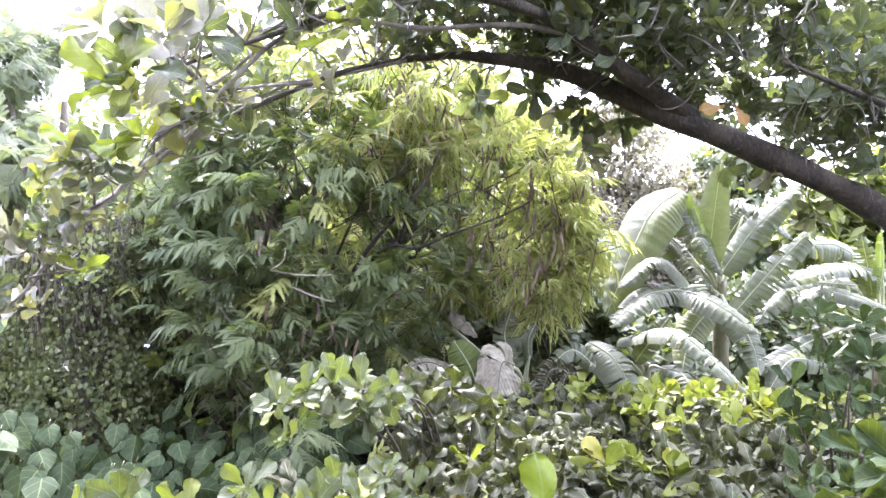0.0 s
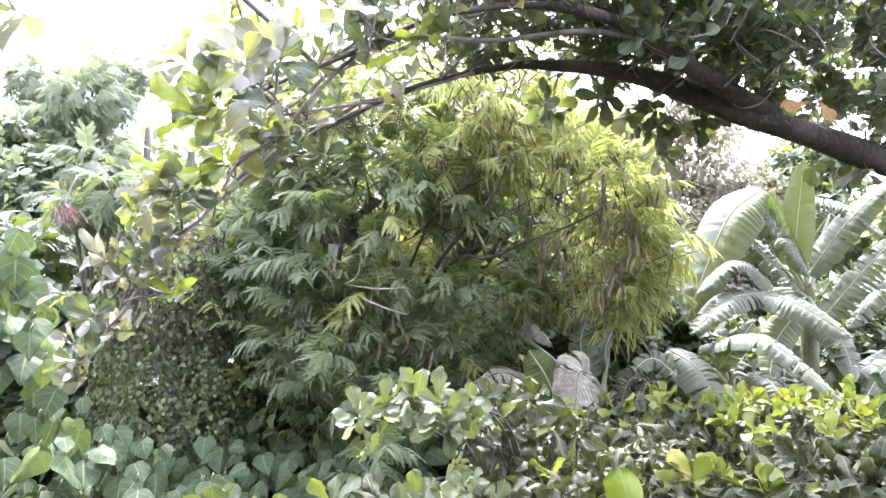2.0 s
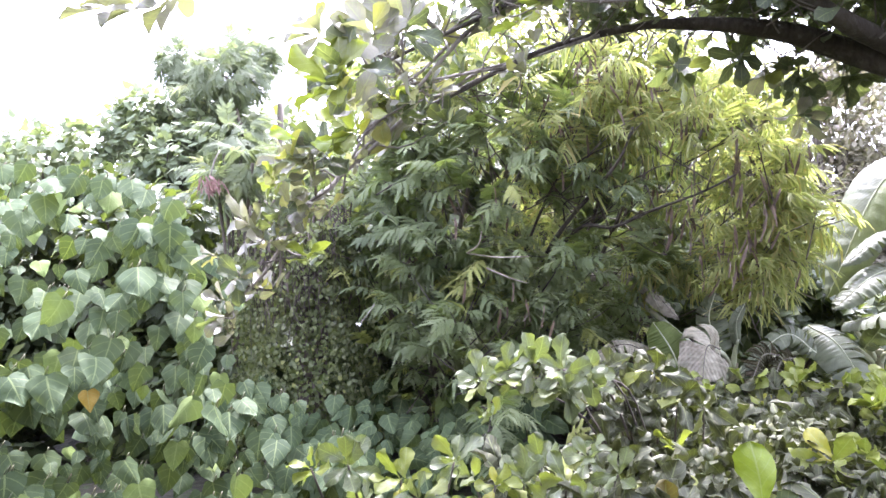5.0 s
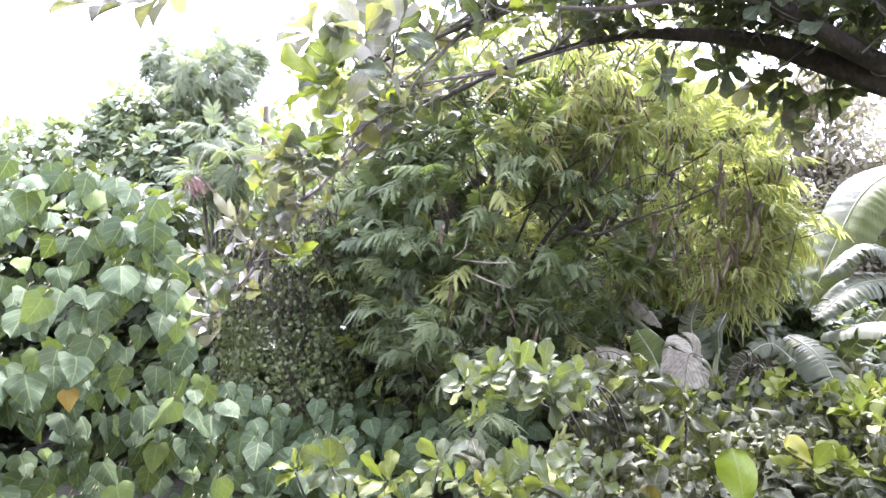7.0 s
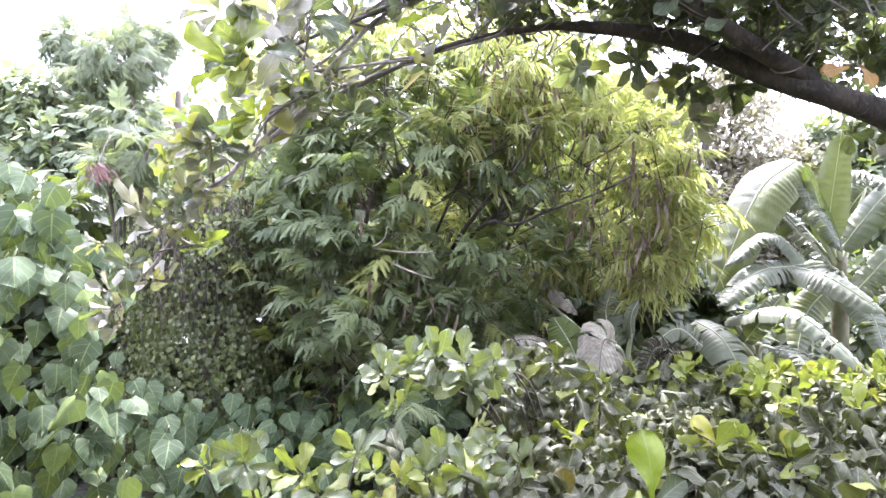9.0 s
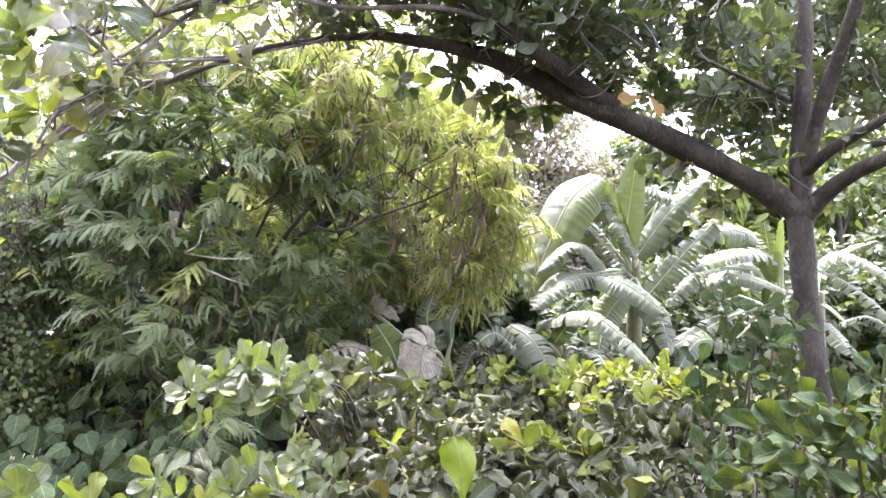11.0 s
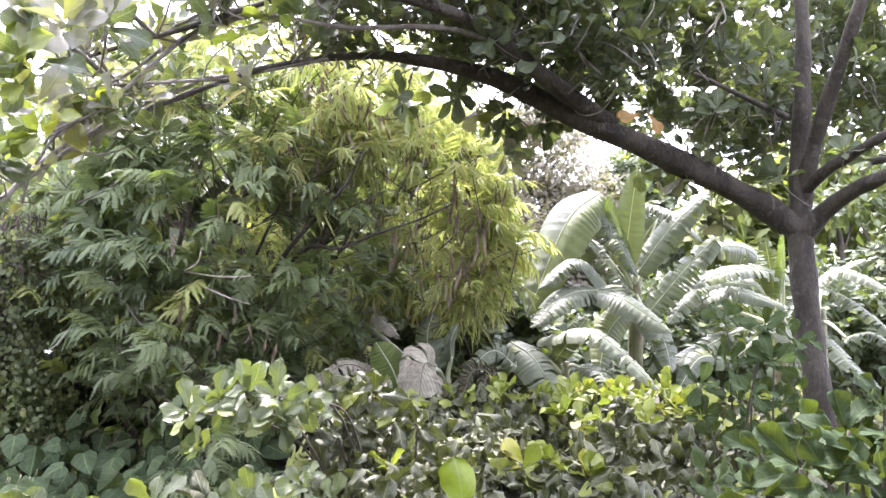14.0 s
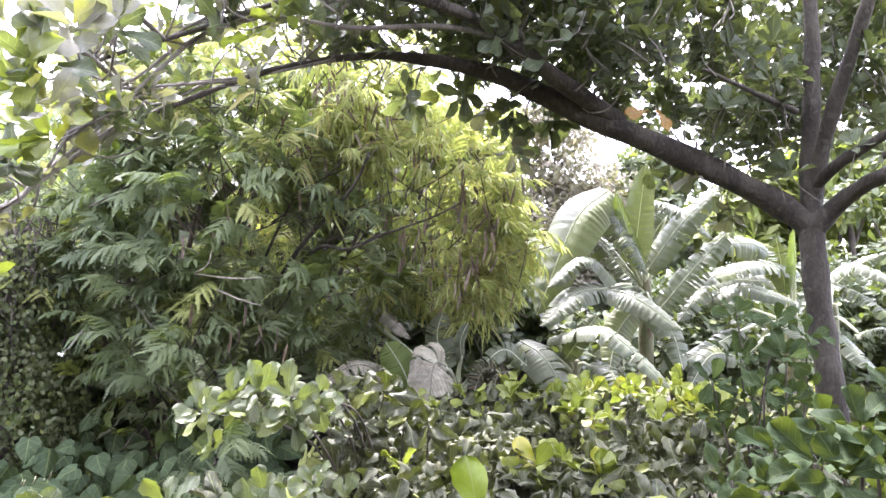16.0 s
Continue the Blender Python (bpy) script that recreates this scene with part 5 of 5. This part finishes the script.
# ---------------------------------------------------------------- trees and thicket behind
def build_far_tree(name, base, height, spread, count, templates, mat, size, label, seed, squash=0.45, low=0.25, trunk=0.12):
    r = np.random.default_rng(seed)
    base = np.asarray(base, float)
    base[2] = 0
    tree = thing(name, base, label, "tree" if "tree" in name else "bush")
    top = base + (r.normal(0, 0.2), 0, height * 0.75)
    limb("trunk", tree, [base - (0, 0, 0.1), (base + top) / 2 + r.normal(0, 0.08, 3), top], trunk, trunk * 0.3, M_DARKBARK, 16, 8, 0.06, seed)
    clumps = []
    for k in range(max(9, int(count / 170))):
        d = unit(r.normal(0, 1, 3))
        at = base + np.array((d[0] * spread, d[1] * spread * 0.7, height * (0.5 + low / 2) + d[2] * height * (0.5 - low / 2))) * (1, 1, 1)
        at[:2] = base[:2] + (at[:2] - base[:2]) * r.uniform(0.35, 1)
        clumps.append((at, r.uniform(0.18, 0.34) * spread))
        if k < 9:
            limb("limb", tree, [base + (0, 0, height * 0.3), (base + (0, 0, height * 0.35) + at) / 2 + (0, 0, 0.15), at], trunk * 0.4, 0.015, M_DARKBARK, 10, 6, 0.05, seed + k)
    leaves = []
    for k in range(count):
        c, s = clumps[r.integers(len(clumps))]
        d = unit(r.normal(0, 1, 3))
        at = c + d * s * r.uniform(0.5, 1.1) * (1, 1, squash + 0.3)
        leaves.append(pose_of(at, d * 0.7 + r.normal(0, 0.5, 3) + (0, 0, -0.35), (r.normal(0, 0.5), -0.4, 0.9), size * r.uniform(0.7, 1.3)))
    me = joined("crown", templates, leaves, mat)
    me.transform(Matrix.Translation(-Vector(base)))
    ob = new("crown", me)
    ob.parent = tree
    tagged(ob, kind="stuff")
    return tree


# dense thicket that closes the view behind the feathery tree
for k, (x, y, h, s) in enumerate(((-5.4, 10.2, 4.2, 2.0), (-3.2, 10.4, 4.5, 2.0), (-1.0, 10.2, 4.5, 2.0), (0.8, 10.6, 4.2, 1.5), (-1.9, 6.9, 3.1, 1.2), (-0.7, 7.0, 3.3, 1.1))):
    build_far_tree("thicket_shrub", (x, y, 0), h, s, 4200, OVAL_PLAIN, M_FAR, 0.21, "dense dark-green shrub in the thicket behind", 800 + 11 * k, low=0.0)
for k, (x, y, h, s) in enumerate(((-6.4, 8.2, 3.3, 1.8), (-8.4, 7.8, 3.2, 1.8), (-4.6, 8.2, 3.4, 1.5), (-2.9, 8.6, 3.6, 1.6), (-1.2, 8.4, 3.9, 1.6), (0.5, 8.8, 3.9, 1.6), (-2.2, 7.0, 2.4, 1.2), (-0.3, 7.2, 2.6, 1.2), (1.5, 9.8, 2.9, 1.2))):
    build_far_tree("thicket_shrub", (x, y, 0), h, s, 3100, OVAL_PLAIN, M_FAR, 0.13, "dense dark-green shrub in the thicket behind", 200 + 11 * k, low=0.0)
for k, (x, y, h, s) in enumerate(((0.55, 6.4, 1.7, 0.6), (1.25, 6.9, 1.5, 0.7), (2.2, 8.2, 1.5, 1.2), (3.8, 8.6, 1.7, 1.3), (5.4, 8.2, 1.8, 1.3), (7.0, 7.8, 2.4, 1.3), (7.6, 9.2, 3.5, 1.7), (9.2, 8.6, 3.4, 1.6), (-4.4, 5.6, 1.6, 0.9), (-4.5, 4.9, 2.5, 0.9), (-3.7, 5.2, 2.3, 0.8), (-5.6, 4.6, 1.8, 1.0), (-3.3, 5.6, 1.4, 0.9), (-2.3, 6.2, 1.5, 0.9))):
    build_far_tree("undergrowth_shrub", (x, y, 0), h, s, int(1700 + 1300 * h), OVAL_PLAIN, M_UNDER, 0.15, "leafy green undergrowth shrub between the larger plants", 500 + 13 * k, low=0.0, trunk=0.05)
build_far_tree("hazy_tree", (-4.99, 7.42, 0.62), 5.0, 1.1, 1400, FEATHERS_PLAIN, M_HAZY, 0.24, "feathery tree with haze put into its leaf colour, rising over the vines against the sky", 310, low=0.1)
build_far_tree("hazy_tree", (-4.03, 7.07, 0.70), 4.8, 1.1, 1400, FEATHERS_PLAIN, M_HAZY, 0.24, "feathery tree with haze put into its leaf colour, rising beside another over the vines", 315, low=0.1)
for k, (x, y, h, s) in enumerate(((0.25, 7.4, 4.0, 0.95), (1.0, 7.6, 3.6, 0.85))):
    build_far_tree("sunlit_shrub", (x, y, 0), h, s, 5200, OVAL_PLAIN, M_SUNNY, 0.12, "sunlit yellow-green leafy shrub behind the feathery trees", 700 + 17 * k, low=0.05, trunk=0.05)
build_far_tree("vine_covered_bush", (-5.3, 6.6, 0), 3.6, 1.3, 8000, HEART_PLAIN, M_VINE_HAZED, 0.10, "bush overgrown by leafy vines with haze put into their pale colour", 320, low=0.0)
build_far_tree("vine_covered_bush", (-6.9, 6.4, 0), 3.3, 1.6, 8000, HEART_PLAIN, M_VINE_HAZED, 0.10, "bush overgrown by leafy vines with haze put into their pale colour", 330, low=0.0)
build_far_tree("feathery_shrub", (-3.05, 4.75, 0), 2.75, 0.55, 150, FEATHERS, M_HAZY, 0.25, "feathery shrub with haze-paled compound leaves over the vine", 345, low=0.72, trunk=0.018)
build_far_tree("feathery_shrub", (-3.7, 6.4, 0), 3.1, 0.9, 900, MIXED_PLAIN, M_FEATHER, 0.34, "feathery shrub with light green compound leaves", 340, low=0.1)
build_far_tree("far_tree", (3.4, 14.5, 0), 5.5, 2.1, 13000, OVAL_PLAIN, M_FAR_GLARE, 0.135, "tree in the distance with glare put into its pale small leaves", 350)
build_far_tree("far_tree", (4.15, 15.5, 0), 5.6, 1.15, 7500, OVAL_PLAIN, M_FAR_GLARE, 0.135, "tree with small leaves coloured pale for glare against the bright sky", 355, low=0.2)
build_far_tree("far_tree", (6.6, 16.0, 0), 4.6, 2.4, 6800, OVAL_PLAIN, M_FAR, 0.31, "green tree in the distance behind the bananas", 360, low=0.0)
build_far_tree("far_tree", (9.2, 13.0, 0), 4.3, 2.4, 7200, OVAL_PLAIN, M_SUNNY, 0.31, "leafy green tree behind the bananas", 370, low=0.0)
build_far_tree("far_tree", (12.5, 13.0, 0), 4.6, 2.6, 6400, OVAL_PLAIN, M_FAR, 0.31, "leafy green tree behind the bananas", 380, low=0.0)
build_far_tree("far_tree", (0.5, 14.0, 0), 4.6, 2.6, 4400, OVAL_PLAIN, M_FAR, 0.25, "green tree in the distance", 390, low=0.0)
build_far_tree("far_tree", (-4.0, 13.0, 0), 4.4, 3.0, 4400, OVAL_PLAIN, M_FAR, 0.25, "green tree in the distance", 400, low=0.0)


# ---------------------------------------------------------------- small things
def build_pod_bunch():
    at = np.array((-2.82, 4.08, 2.32))
    bunch = thing("seed_pod_bunch", at, "bunch of dry pinkish-brown seed pods hanging in the shrub", "seed pods")
    r = np.random.default_rng(91)
    shape = [mesh_of("pod", *blade(lambda v: 0.05 * math.sin(math.pi * (0.05 + 0.9 * v)) ** 0.5, 2, 6, 0.4, 0.25, 0.04, 95 + k), M_PINKPOD) for k in range(3)]
    for k in range(30):
        p = at + r.normal(0, 1, 3) * (0.050, 0.03, 0.018)
        part("pod", shape[k % 3], bunch, m=Matrix(pose_of(p, (r.normal(0, 0.4), r.normal(0, 0.2), -1), (r.normal(0, 0.6), -1, 0.1), r.uniform(0.07, 0.13)).tolist()))
    limb("stalk", bunch, [at + (0, 0.12, 0.22), at + (0, 0.05, 0.12), at], 0.006, 0.004, M_TWIG, 8, 6, 0.05, 96)


build_pod_bunch()


def build_blossom():
    at = np.array((-1.58, 3.71, 1.38))
    flower = thing("white_blossom", at, "small white blossom on the feathery tree", "flower")
    me = mesh_of("petal", *blade(oval_width, 2, 4, 0.3, 0.2, 0.02, 99), M_FLOWER)
    for k in range(5):
        a = 6.283 * k / 5
        part("petal", me, flower, m=Matrix(pose_of(at, (math.cos(a), -0.3, 0.5 * math.sin(a)), (0, -0.6, 1), 0.017).tolist()))
    limb("stalk", flower, [at + (0, 0.25, 0.1), at + (0, 0.1, 0.03), at], 0.003, 0.002, M_TWIG, 6, 5, 0.05, 98)


build_blossom()
